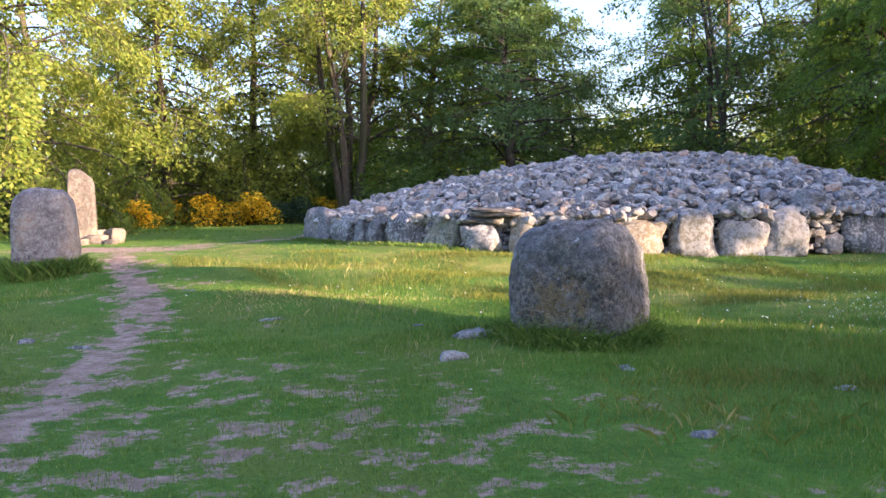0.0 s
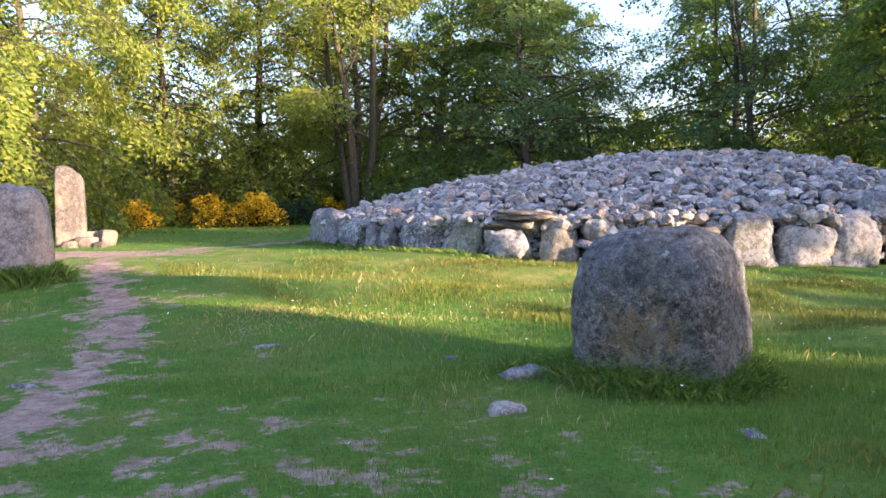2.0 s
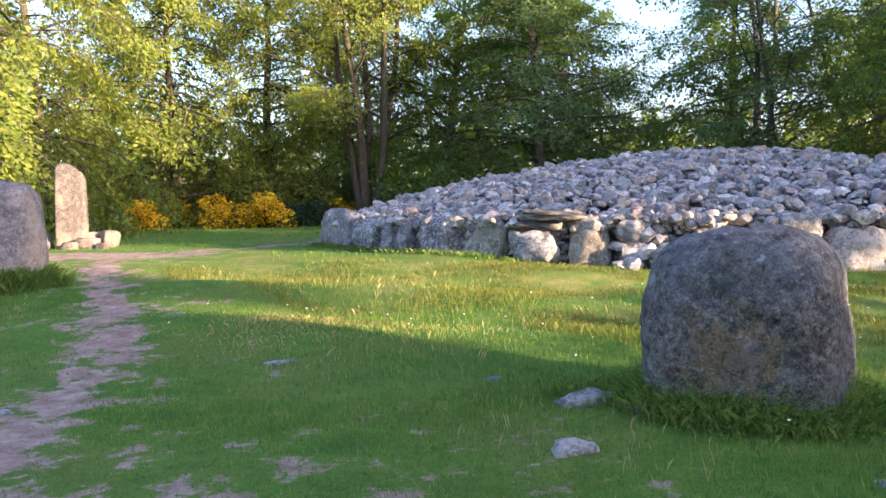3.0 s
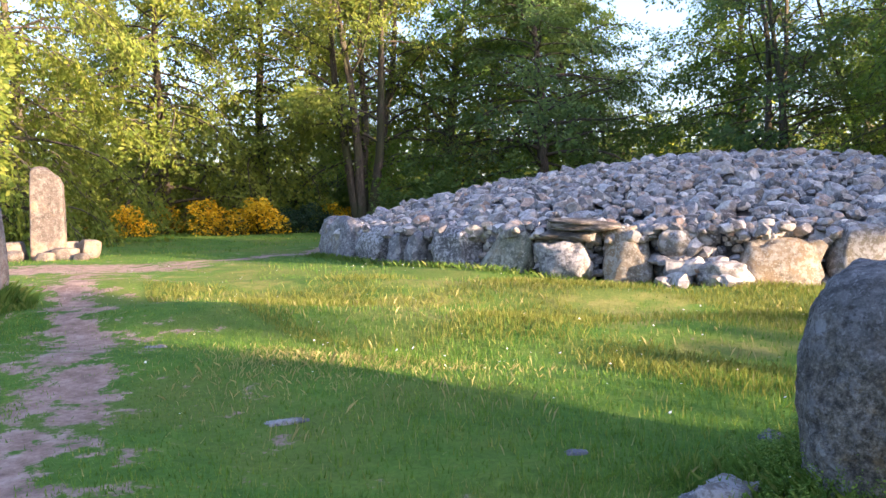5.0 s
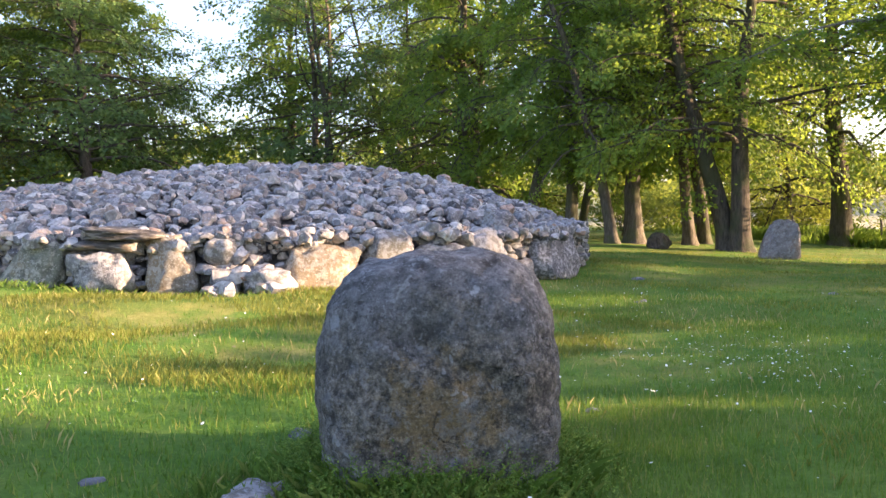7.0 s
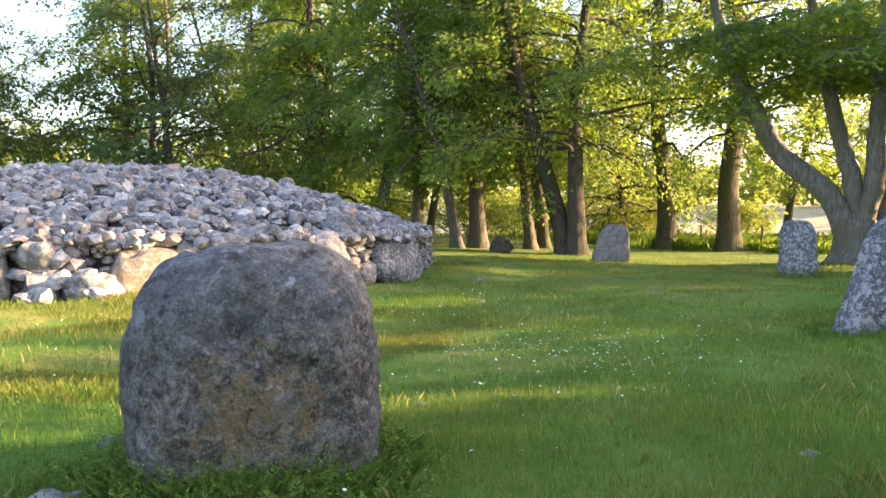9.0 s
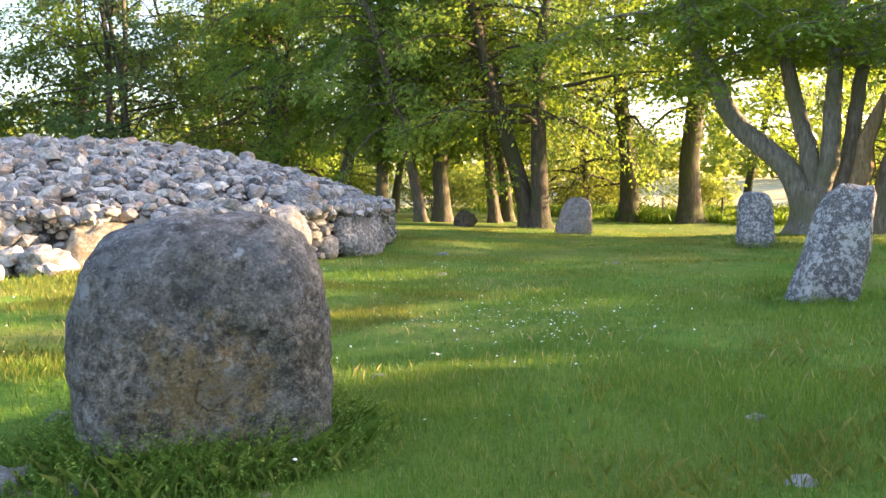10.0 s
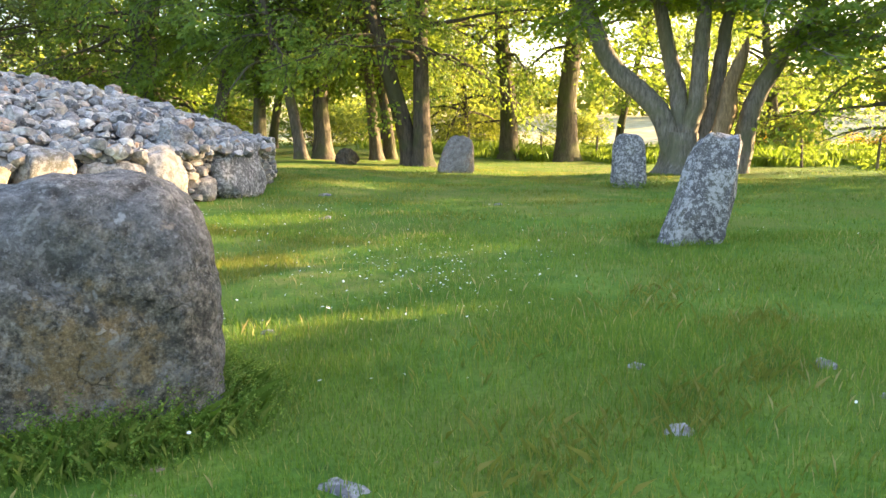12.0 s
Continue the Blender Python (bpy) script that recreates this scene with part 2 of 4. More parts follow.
def ground_material():
    n = Nodes("turf_and_earth")
    p = n.position()
    worn = n.add("ShaderNodeAttribute")
    worn.attribute_name = "worn"
    field = n.add("ShaderNodeAttribute")
    field.attribute_name = "field"
    broad = n.noise(p, 0.35, 4)
    mid = n.noise(p, 2.4, 6, 0.65)
    fine = n.noise(p, 24.0, 5, 0.7)
    turf = n.ramp(mid, [(0.28, (0.046, 0.122, 0.02)), (0.5, (0.08, 0.182, 0.028)), (0.72, (0.15, 0.225, 0.044))])
    turf = n.mix(n.step(broad, 0.42, 0.66), turf, (0.125, 0.175, 0.038))
    turf = n.mix(0.6, turf, n.ramp(fine, [(0.3, (0.4, 0.45, 0.3)), (0.7, (1.3, 1.25, 1.1))]), "MULTIPLY")
    # thin mossy turf; its yellow also carries the sun on the lit strips
    dry = n.add("ShaderNodeAttribute")
    dry.attribute_name = "dry"
    moss = n.ramp(n.noise(p, 1.7, 6, 0.7), [(0.35, (0.10, 0.165, 0.03)), (0.52, (0.20, 0.21, 0.055)), (0.7, (0.29, 0.265, 0.095))])
    turf = n.mix(n.maths("MULTIPLY", dry.outputs["Fac"], n.step(n.noise(p, 0.8, 5, 0.65), 0.42, 0.6)), turf, n.mix(0.5, moss, n.ramp(fine, [(0.3, (0.5, 0.5, 0.5)), (0.7, (1.25, 1.25, 1.2))]), "MULTIPLY"))
    earth = n.ramp(n.noise(p, 5.0, 7, 0.7), [(0.3, (0.18, 0.12, 0.09)), (0.5, (0.33, 0.23, 0.185)), (0.7, (0.46, 0.35, 0.295))])
    earth = n.mix(0.5, earth, n.ramp(fine, [(0.3, (0.5, 0.5, 0.5)), (0.7, (1.2, 1.2, 1.2))]), "MULTIPLY")
    ragged = n.maths("ADD", worn.outputs["Fac"], n.maths("MULTIPLY", n.maths("SUBTRACT", n.noise(p, 2.4, 8, 0.72), 0.5), 2.5))
    col = n.mix(n.step(ragged, 0.45, 0.6), turf, earth)
    straw = n.ramp(n.noise(p, 0.5, 5), [(0.35, (0.30, 0.27, 0.13)), (0.65, (0.47, 0.42, 0.27))])
    col = n.mix(field.outputs["Fac"], col, straw)
    h = n.maths("ADD", n.maths("MULTIPLY", mid, 0.6), n.maths("MULTIPLY", fine, 0.5))
    return n.surface(col, 0.95, n.bump(h, 0.8, 0.04), 0.15)


M_GROUND = ground_material()


def leaf_material(name, stops, glow, share=0.45):
    n = Nodes(name)
    r = n.add("ShaderNodeNewGeometry").outputs["Random Per Island"]
    col = n.ramp(r, stops)
    patch = n.noise(n.position(), 0.6, 3)
    col = n.mix(0.5, col, n.ramp(patch, [(0.3, (0.65, 0.7, 0.6)), (0.7, (1.3, 1.25, 1.1))]), "MULTIPLY")
    return n.leafy(col, n.mix(0.6, col, glow), share)


M_BEECH = leaf_material("beech_leaf", [(0.0, (0.055, 0.14, 0.028)), (0.5, (0.10, 0.21, 0.04)), (1.0, (0.19, 0.29, 0.052))], (0.40, 0.50, 0.06), 0.5)
M_SPRING = leaf_material("spring_leaf", [(0.0, (0.08, 0.14, 0.022)), (0.5, (0.15, 0.205, 0.034)), (1.0, (0.25, 0.27, 0.05))], (0.40, 0.44, 0.07), 0.5)
M_YEW = leaf_material("dark_leaf", [(0.0, (0.042, 0.095, 0.034)), (0.5, (0.078, 0.15, 0.045)), (1.0, (0.14, 0.21, 0.055))], (0.26, 0.36, 0.07), 0.45)
M_BROOM = leaf_material("broom_flower", [(0.0, (0.60, 0.32, 0.01)), (0.5, (0.75, 0.46, 0.012)), (1.0, (0.80, 0.56, 0.03))], (0.75, 0.5, 0.03), 0.3)
M_BROOM_GREEN = leaf_material("broom_stem", [(0.0, (0.03, 0.05, 0.015)), (1.0, (0.07, 0.10, 0.02))], (0.1, 0.14, 0.02), 0.2)
M_PINE = leaf_material("pine_needle", [(0.0, (0.015, 0.045, 0.03)), (1.0, (0.035, 0.08, 0.045))], (0.05, 0.1, 0.04), 0.2)
M_GRASS = leaf_material("grass_blade", [(0.0, (0.048, 0.145, 0.02)), (0.45, (0.084, 0.21, 0.028)), (0.8, (0.15, 0.25, 0.04)), (0.93, (0.26, 0.27, 0.07)), (1.0, (0.42, 0.36, 0.16))], (0.24, 0.33, 0.04), 0.4)
M_LONG = leaf_material("long_grass_blade", [(0.0, (0.06, 0.15, 0.025)), (0.6, (0.12, 0.235, 0.04)), (1.0, (0.28, 0.32, 0.09))], (0.30, 0.40, 0.07), 0.45)
M_HERB = leaf_material("herb_leaf", [(0.0, (0.05, 0.13, 0.025)), (0.6, (0.12, 0.25, 0.04)), (1.0, (0.30, 0.40, 0.09))], (0.30, 0.42, 0.06), 0.4)
# straw-yellow blades, with the low sun's light partly put into the colour
M_MEADOW_SUNLIT = leaf_material("sunlit_meadow_blade", [(0.0, (0.10, 0.155, 0.03)), (0.5, (0.18, 0.215, 0.045)), (0.85, (0.23, 0.24, 0.068)), (1.0, (0.32, 0.30, 0.115))], (0.44, 0.44, 0.09), 0.45)
M_SEED = leaf_material("dry_stem", [(0.0, (0.28, 0.25, 0.10)), (1.0, (0.48, 0.42, 0.2))], (0.5, 0.45, 0.2), 0.3)
M_PETAL = Nodes("white_petal").surface((0.75, 0.76, 0.72), 0.6)


def bark_material(name, body, moss):
    n = Nodes(name)
    p = n.position()
    st = n.add("ShaderNodeMapping", Vector=p)
    st.inputs["Scale"].default_value = (5, 5, 1.1)
    ridge = n.noise(st.outputs[0], 2.6, 6, 0.7)
    col = n.ramp(ridge, [(0.3, [c * 0.4 for c in body]), (0.52, body), (0.72, [c * 1.7 for c in body])])
    col = n.mix(n.maths("MULTIPLY", n.step(n.noise(p, 0.9, 5), 0.46, 0.62), 0.7), col, moss)
    return n.surface(col, 0.92, n.bump(ridge, 0.8, 0.06), 0.2)


M_BARK = bark_material("beech_bark", (0.11, 0.094, 0.075), (0.09, 0.10, 0.045))
M_BARK_DARK = bark_material("dark_bark", (0.085, 0.07, 0.056), (0.06, 0.07, 0.035))
M_BARK_GREY = bark_material("grey_bark", (0.19, 0.175, 0.155), (0.14, 0.145, 0.09))
M_POST = bark_material("weathered_post", (0.16, 0.14, 0.12), (0.1, 0.1, 0.07))
M_SNAG = bark_material("bare_wood", (0.30, 0.205, 0.125), (0.2, 0.15, 0.1))
M_WIRE = Nodes("wire").surface((0.25, 0.25, 0.26), 0.5)
# dark grey that puts the shade between the cairn stones into the colour
M_GAP_SHADE = Nodes("cairn_gap_shade")
M_GAP_SHADE = M_GAP_SHADE.surface(M_GAP_SHADE.ramp(M_GAP_SHADE.noise(M_GAP_SHADE.position(), 8.0), [(0.3, (0.05, 0.05, 0.05)), (0.7, (0.14, 0.135, 0.13))]), 0.95)

# ---- the lie of the land ----


def smooth(a, b, x):
    s = np.clip((x - a) / (b - a), 0, 1)
    return s * s * (3 - 2 * s)


def land(x, y):
    """Height of the ground: level turf that rises half a metre towards the cairn, and a bank far off."""
    x, y = np.asarray(x, float), np.asarray(y, float)
    z = 0.5 * smooth(8, 20, y - 0.35 * np.maximum(0, x))
    z = z + 0.035 * np.sin(x * 0.9 + 0.7) * np.sin(y * 0.8) * smooth(3, 9, np.hypot(x, y - 3)) + 0.02 * np.sin(x * 2.1 + y * 1.3)
    ridge = smooth(10.5, 13, y) * (1 - smooth(17, 19.5, y)) * (1 - smooth(4, 9, x)) * smooth(-9, -4, x)
    z = z + 0.075 * ridge * np.sin((y + 0.18 * x) * 2.3 + 0.8 * np.sin(x * 0.7))
    return z + 4.5 * smooth(58, 150, x) + 3.0 * smooth(75, 200, y)


TRAIL = [(-2.6, 2.0), (-2.3, 4.5), (-2.2, 6.4), (-2.35, 7.6), (-2.55, 9.3), (-2.6, 11.1), (-3.45, 13.6), (-4.3, 15.6), (-5.3, 18.5), (-5.5, 20.5), (-4.2, 23.0), (-2.2, 26.6), (-0.6, 31.0)]


def worn(x, y):
    """How bare the turf is: 1 on the trodden trail, falling off beside it; patches near where people stand."""
    x, y = np.asarray(x, float), np.asarray(y, float)
    best = np.full(x.shape, 99.0)
    for (ax, ay), (bx, by) in zip(TRAIL, TRAIL[1:]):
        dx, dy = bx - ax, by - ay
        k = np.clip(((x - ax) * dx + (y - ay) * dy) / (dx * dx + dy * dy), 0, 1)
        best = np.minimum(best, np.hypot(x - ax - k * dx, y - ay - k * dy))
    w = 0.72 - smooth(0.04, 0.55, best) * 0.40
    w = np.where(best > 0.62, 0.32 * (1 - smooth(0.62, 3.0, best)), w)
    w = np.maximum(w, 0.43 * (1 - smooth(1.2, 4.0, np.hypot((x + 0.7) * 0.75, (y - 4.6) * 0.6))))
    w = np.maximum(w, 0.75 * (1 - smooth(0.4, 2.4, np.hypot((x + 6.4) * 0.45, (y - 21.6) * 0.8))))
    w = np.maximum(w, 0.6 * (1 - smooth(0.1, 0.45, np.hypot(x - 1.75, y - 8.75))))
    w = np.maximum(w, 0.5 * (1 - smooth(0.1, 0.5, np.hypot(x - 10.2, (y - 8.6) * 1.5))))
    return w


def dry_sunlit(x, y):
    """Where the turf is thin, mossy and yellow, with the low sun's yellow put into the colour too: the ridges before
    the cairn and the open floor of the grove.
    """
    u = 0.6 * x + 0.8 * y
    ridge = smooth(10.6, 12.0, u) * (1 - smooth(14.6, 16.2, u)) * (1 - smooth(6, 10, x)) * smooth(-8, -4, x)
    grove = smooth(12, 15, x) * smooth(9, 11, y) * (1 - smooth(32, 36, x))
    return np.maximum(ridge, 0.8 * grove)


def mesh_from(name, verts, faces, mat, flat=True):
    me = bpy.data.meshes.new(name)
    me.from_pydata(np.asarray(verts).tolist() if len(verts) else [], [], faces if isinstance(faces, list) else faces.tolist())
    me.materials.append(mat)
    if not flat:
        me.polygons.foreach_set("use_smooth", [True] * len(me.polygons))
    me.update()
    return me


def build_ground():
    near_x = np.arange(-16, 20.01, 0.25)
    near_y = np.arange(-4, 28.01, 0.25)
    far = [30, 34, 40, 48, 58, 70, 85, 105, 130, 160, 200, 260, 400, 800, 2000]
    xs = np.r_[[-v for v in reversed(far)], np.arange(-28, -16, 1.0), near_x, np.arange(21, 29, 1.0), far]
    ys = np.r_[[-v for v in reversed(far)], np.arange(-28, -4, 1.5), near_y, np.arange(29, 30, 1.0), far]
    gx, gy = np.meshgrid(xs, ys)
    gz = land(gx, gy)
    verts = np.stack([gx, gy, gz], -1).reshape(-1, 3)
    nx, ny = len(xs), len(ys)
    i = (np.arange(ny - 1)[:, None] * nx + np.arange(nx - 1)[None]).ravel()
    faces = np.stack([i, i + 1, i + nx + 1, i + nx], -1)
    me = mesh_from("ground", verts, faces, M_GROUND, flat=False)
    a = me.attributes.new("worn", "FLOAT", "POINT")
    a.data.foreach_set("value", worn(verts[:, 0], verts[:, 1]))
    # dry turf and painted sunlight share this mask
    c = me.attributes.new("dry", "FLOAT", "POINT")
    c.data.foreach_set("value", dry_sunlit(verts[:, 0], verts[:, 1]))
    b = me.attributes.new("field", "FLOAT", "POINT")
    b.data.foreach_set("value", smooth(46, 62, verts[:, 0]) * (1 - 0.5 * smooth(60, 120, verts[:, 1])))
    return tagged(new("ground", me), "short green turf with a worn earth trail", "ground", kind="structure")


build_ground()

# ---- stones ----


def rock_shape(seed, size, subdiv=3, square=0.6, rough=0.06, cuts=6, depth=0.82, taper=0.0, lean=(0, 0)):
    """A bmesh of a weathered stone that stands on z = 0: a rounded block, chipped flat here and there, uneven all over."""
    rnd = random.Random(seed)
    bm = bmesh.new()
    bmesh.ops.create_icosphere(bm, subdivisions=subdiv, radius=1.0)
    planes = []
    for _ in range(cuts):
        d = Vector((rnd.gauss(0, 1), rnd.gauss(0, 1), rnd.gauss(0, 0.8))).normalized()
        planes.append((d, depth + rnd.uniform(-0.06, 0.12)))
    off = Vector((rnd.uniform(-50, 50), rnd.uniform(-50, 50), rnd.uniform(-50, 50)))
    sx, sy, sz = size
    for v in bm.verts:
        p = v.co.copy()
        q = Vector([math.copysign(abs(c) ** square, c) for c in p])
        q = q / max(1.0, max(abs(c) for c in q) * 0.98)
        for d, lim in planes:
            over = q.dot(d) - lim * (abs(d.x) + abs(d.y) + abs(d.z)) * 0.72
            if over > 0:
                q -= d * over * 0.85
        nz = noise.fractal(q * 1.3 + off, 1.0, 2.0, 3) * rough * 1.6
        if subdiv > 2:
            nz += noise.fractal(q * 4.5 + off, 1.0, 2.0, 3) * rough * 0.45
        q += p * nz
        k = 1 - taper * (q.z * 0.5 + 0.5)
        z = (q.z + 1) * 0.5 * sz
        v.co = Vector((q.x * sx * 0.5 * k + lean[0] * z, q.y * sy * 0.5 * k + lean[1] * z, z))
    return bm


def finish(name, bm, mat, soft=True):
    me = bpy.data.meshes.new(name)
    bm.to_mesh(me)
    bm.free()
    me.materials.append(mat)
    if soft:
        me.polygons.foreach_set("use_smooth", [True] * len(me.polygons))
    return me


def part(name, me, parent, m=None, label="", kind=""):
    ob = new(name, me)
    ob.parent = parent
    if m is not None:
        ob.matrix_local = m
    return tagged(ob, label, kind=kind)


def place(name, me, x, y, sink=0.05, turn=0.0, label="", category="stone", group="", kind=""):
    ob = new(name, me)
    ob.matrix_world = pose(x, y, float(land(x, y)) - sink, 0, 0, turn)
    return tagged(ob, label, category, group, kind)


# the squat boulder beside which the walk turns
def boulder():
    """A block with rounded shoulders and flat flanks, hollowed and cracked on its broad face."""
    chips = [(Vector(d).normalized(), lim) for d, lim in (((-0.75, -0.5, 0.75), 1.22), ((0.8, -0.4, 0.6), 1.24), ((0.1, -0.85, 0.75), 1.22), ((-0.85, -0.65, 0.1), 1.16), ((-0.6, 0.6, 0.5), 1.2))]
    hx, hy, high = 0.682, 0.67, 1.42
    bm = bmesh.new()
    bmesh.ops.create_icosphere(bm, subdivisions=6, radius=1.0)
    for v in bm.verts:
        p = v.co.copy()
        up = max(0.0, p.z)
        a = math.atan2(p.y, p.x)
        r = (abs(math.cos(a)) ** 3.6 + abs(math.sin(a)) ** 3.6) ** (-1 / 3.6)
        flat = math.hypot(p.x, p.y)
        if p.z <= 0:
            k, z = min(1.0, flat * 1.35) * r * (1 - 0.05 * (1 - flat)), 0.30 * (1 + p.z)
        else:
            z = 0.30 + (high - 0.30) * (1 - (1 - up) ** 1.25)
            t = (z - 0.12) / (high - 0.12)
            k = min(1.0, (1 - min(1.0, t) ** 4.3) ** (1 / 4.3)) * r
            k = k * min(1.0, flat * 60)
        q = Vector((math.cos(a) * k, math.sin(a) * k, z))
        for d, lim in chips:
            over = Vector((q.x, q.y, q.z / 0.71 - 1)).dot(d) - lim
            if over > 0:
                q -= Vector((d.x, d.y, d.z * 0.71)) * over * 0.85
        co = Vector((q.x * hx, q.y * hy, q.z))
        out = Vector((p.x, p.y, p.z * 0.8)).normalized()
        big = noise.fractal(co * 1.7 + Vector((3.1, 8.0, 1.4)), 1.0, 2.0, 3)
        small = noise.fractal(co * 6.5 + Vector((9.1, 2.0, 5.4)), 1.0, 2.1, 4)
        pit = max(0.0, noise.fractal(co * 13 + Vector((1.1, 7.0, 2.4)), 1.0, 2.1, 3))
        co += out * (0.045 * big + 0.024 * small - 0.02 * pit)
        if co.y < 0:
            co.y += 0.085 * math.exp(-((co.x + 0.07) ** 2 * 60 + (co.z - 1.0) ** 2 * 110))
            co.y += 0.03 * math.exp(-((co.z - 0.93 + 0.45 * co.x) * 26) ** 2) * (1 if -0.1 < co.x < 0.45 else 0)
            co.y += 0.045 * math.exp(-((co.x - 0.2) ** 2 * 9 + (co.z - 0.42) ** 2 * 22))
        co.z -= 0.05 * max(0.0, -co.x) * smooth(0.8, 1.3, co.z)
        v.co = co
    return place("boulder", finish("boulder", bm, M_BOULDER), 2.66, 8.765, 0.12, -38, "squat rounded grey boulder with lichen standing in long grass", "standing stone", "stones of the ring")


boulder()
place("standing_stone", finish("standing_stone", rock_shape(5, (1.22, 0.85, 1.66), 5, 0.5, 0.04, 3, 0.98, 0.14), M_LEFT), -5.68, 15.5, 0.1, 8,
      "broad round-topped pinkish grey standing stone", "standing stone", "stones of the ring")
place("standing_stone", finish("standing_stone", rock_shape(8, (0.80, 0.5, 2.42), 5, 0.22, 0.03, 2, 1.05, 0.08), M_TALL), -8.5, 25.6, 0.1, 12,
      "tall narrow buff standing stone with squared top", "standing stone", "stones of the ring")
place("standing_stone", finish("standing_stone", rock_shape(23, (0.88, 0.5, 1.47), 5, 0.30, 0.075, 6, 0.98, 0.33, (0.27, 0.0)), M_RIGHT), 10.66, 7.72, 0.08, -52,
      "leaning grey slab thick with white lichen", "standing stone", "stones of the ring")
place("standing_stone", finish("standing_stone", rock_shape(33, (0.95, 0.6, 1.45), 4, 0.5, 0.05, 5, 0.92, 0.2), M_RIGHT), 20.1, 11.85, 0.08, -50,
      "upright grey lichened standing stone near a big tree", "standing stone", "stones of the ring")
place("standing_stone", finish("standing_stone", rock_shape(44, (1.42, 0.8, 1.3), 4, 0.5, 0.09, 7, 0.88, 0.45, (0.14, 0.0)), M_FAR), 22.9, 18.85, 0.08, -45,
      "low pointed brownish grey standing stone", "standing stone", "stones of the ring")

# small stones about the foot of the tall stone
for k, (dx, dy, s, h) in enumerate([(0.55, -0.2, 0.7, 0.28), (0.95, 0.25, 0.55, 0.42), (0.2, -0.55, 0.6, 0.2), (-0.6, -0.4, 0.6, 0.25), (1.0, -0.5, 0.4, 0.18), (-0.9, 0.3, 0.7, 0.4), (0.45, 0.35, 0.5, 0.4)]):
    place("fallen_stone", finish("fallen_stone", rock_shape(60 + k, (s, s * 0.7, h * 1.3), 3, 0.5, 0.07), M_TALL), -8.5 + dx, 25.4 + dy, 0.06, 40 * k,
          "small buff stone lying at the foot of the tall stone", "stone", "stones at the tall stone")

# rocks that show through the turf
for k, (x, y, w, d, h, t) in enumerate([(1.5, 8.86, 0.66, 0.36, 0.15, 20), (1.85, 8.85, 0.24, 0.18, 0.10, 60), (1.78, 8.52, 0.16, 0.14, 0.11, 0), (1.13, 7.8, 0.42, 0.26, 0.13, 10), (-0.95, 10.65, 0.5, 0.22, 0.08, 5),
                                        (2.3, 9.9, 0.3, 0.24, 0.17, 30), (-3.7, 9.8, 0.3, 0.24, 0.17, 15), (2.49, 5.04, 0.3, 0.22, 0.12, 40), (4.03, 5.95, 0.28, 0.2, 0.1, 0), (4.98, 6.5, 0.2, 0.16, 0.08, 0),
                                        (5.65, 5.48, 0.3, 0.2, 0.1, 20), (2.6, 6.98, 0.36, 0.2, 0.08, 80), (4.43, 9.21, 0.16, 0.12, 0.08, 0), (10.2, 13.6, 0.45, 0.3, 0.1, 0), (13.5, 16.4, 0.5, 0.3, 0.14, 0), (-2.9, 9.3, 0.5, 0.14, 0.08, -20),
                                        (0.9, 9.6, 0.2, 0.14, 0.07, 0), (-2.6, 13.2, 0.4, 0.2, 0.08, 0), (5.2, 5.1, 0.14, 0.12, 0.08, 0), (14.4, 12.6, 0.3, 0.2, 0.12, 0)]):
    place("rock", finish("rock", rock_shape(90 + k, (w * 0.75, d * 0.75, h * 1.5), 3, 0.6, 0.16, 6), M_KERB_PALE if k == 3 else M_KERB), x, y, h * (0.95 if k < 4 else 1.22), t,
          "small pale grey rock half sunk in the turf", "rock", "rocks in the turf")

# ---- the cairn ----
CX, CY, CR = 8.27, 26.39, 9.67
PX, PY = 9.9, 25.2
cairn = tagged(new("cairn"), "wide low burial cairn of grey stones ringed by large kerb stones", "cairn")
cairn.location = (CX, CY, float(land(CX, CY)))
CZ = cairn.location.z


def on_rim(a, r=CR):
    return CX + r * math.sin(radians(a)), CY - r * math.cos(radians(a))


def heap(x, y):
    """Height of the top of the heap over a place inside the kerb."""
    dx, dy = x - PX, y - PY
    d = math.hypot(dx, dy)
    if d < 1e-6:
        return 2.9
    ux, uy = dx / d, dy / d
    b = (PX - CX) * ux + (PY - CY) * uy
    c = (PX - CX) ** 2 + (PY - CY) ** 2 - (CR - 0.15) ** 2
    edge = -b + math.sqrt(b * b - c)
    f = min(1.0, d / edge)
    return 2.9 - 1.72 * f ** 1.9


def pebble(seed, detail=2):
    """A cheap heap stone: lumpy, flattened, with broken flats."""
    bm = rock_shape(seed, (1, 0.82, 0.72), detail, 0.8, 0.16, 11, 0.68)
    for v in bm.verts:
        v.co.z -= 0.36
    bmesh.ops.delete(bm, geom=[v for v in bm.verts if v.co.z < -0.29], context="VERTS")
    return bm


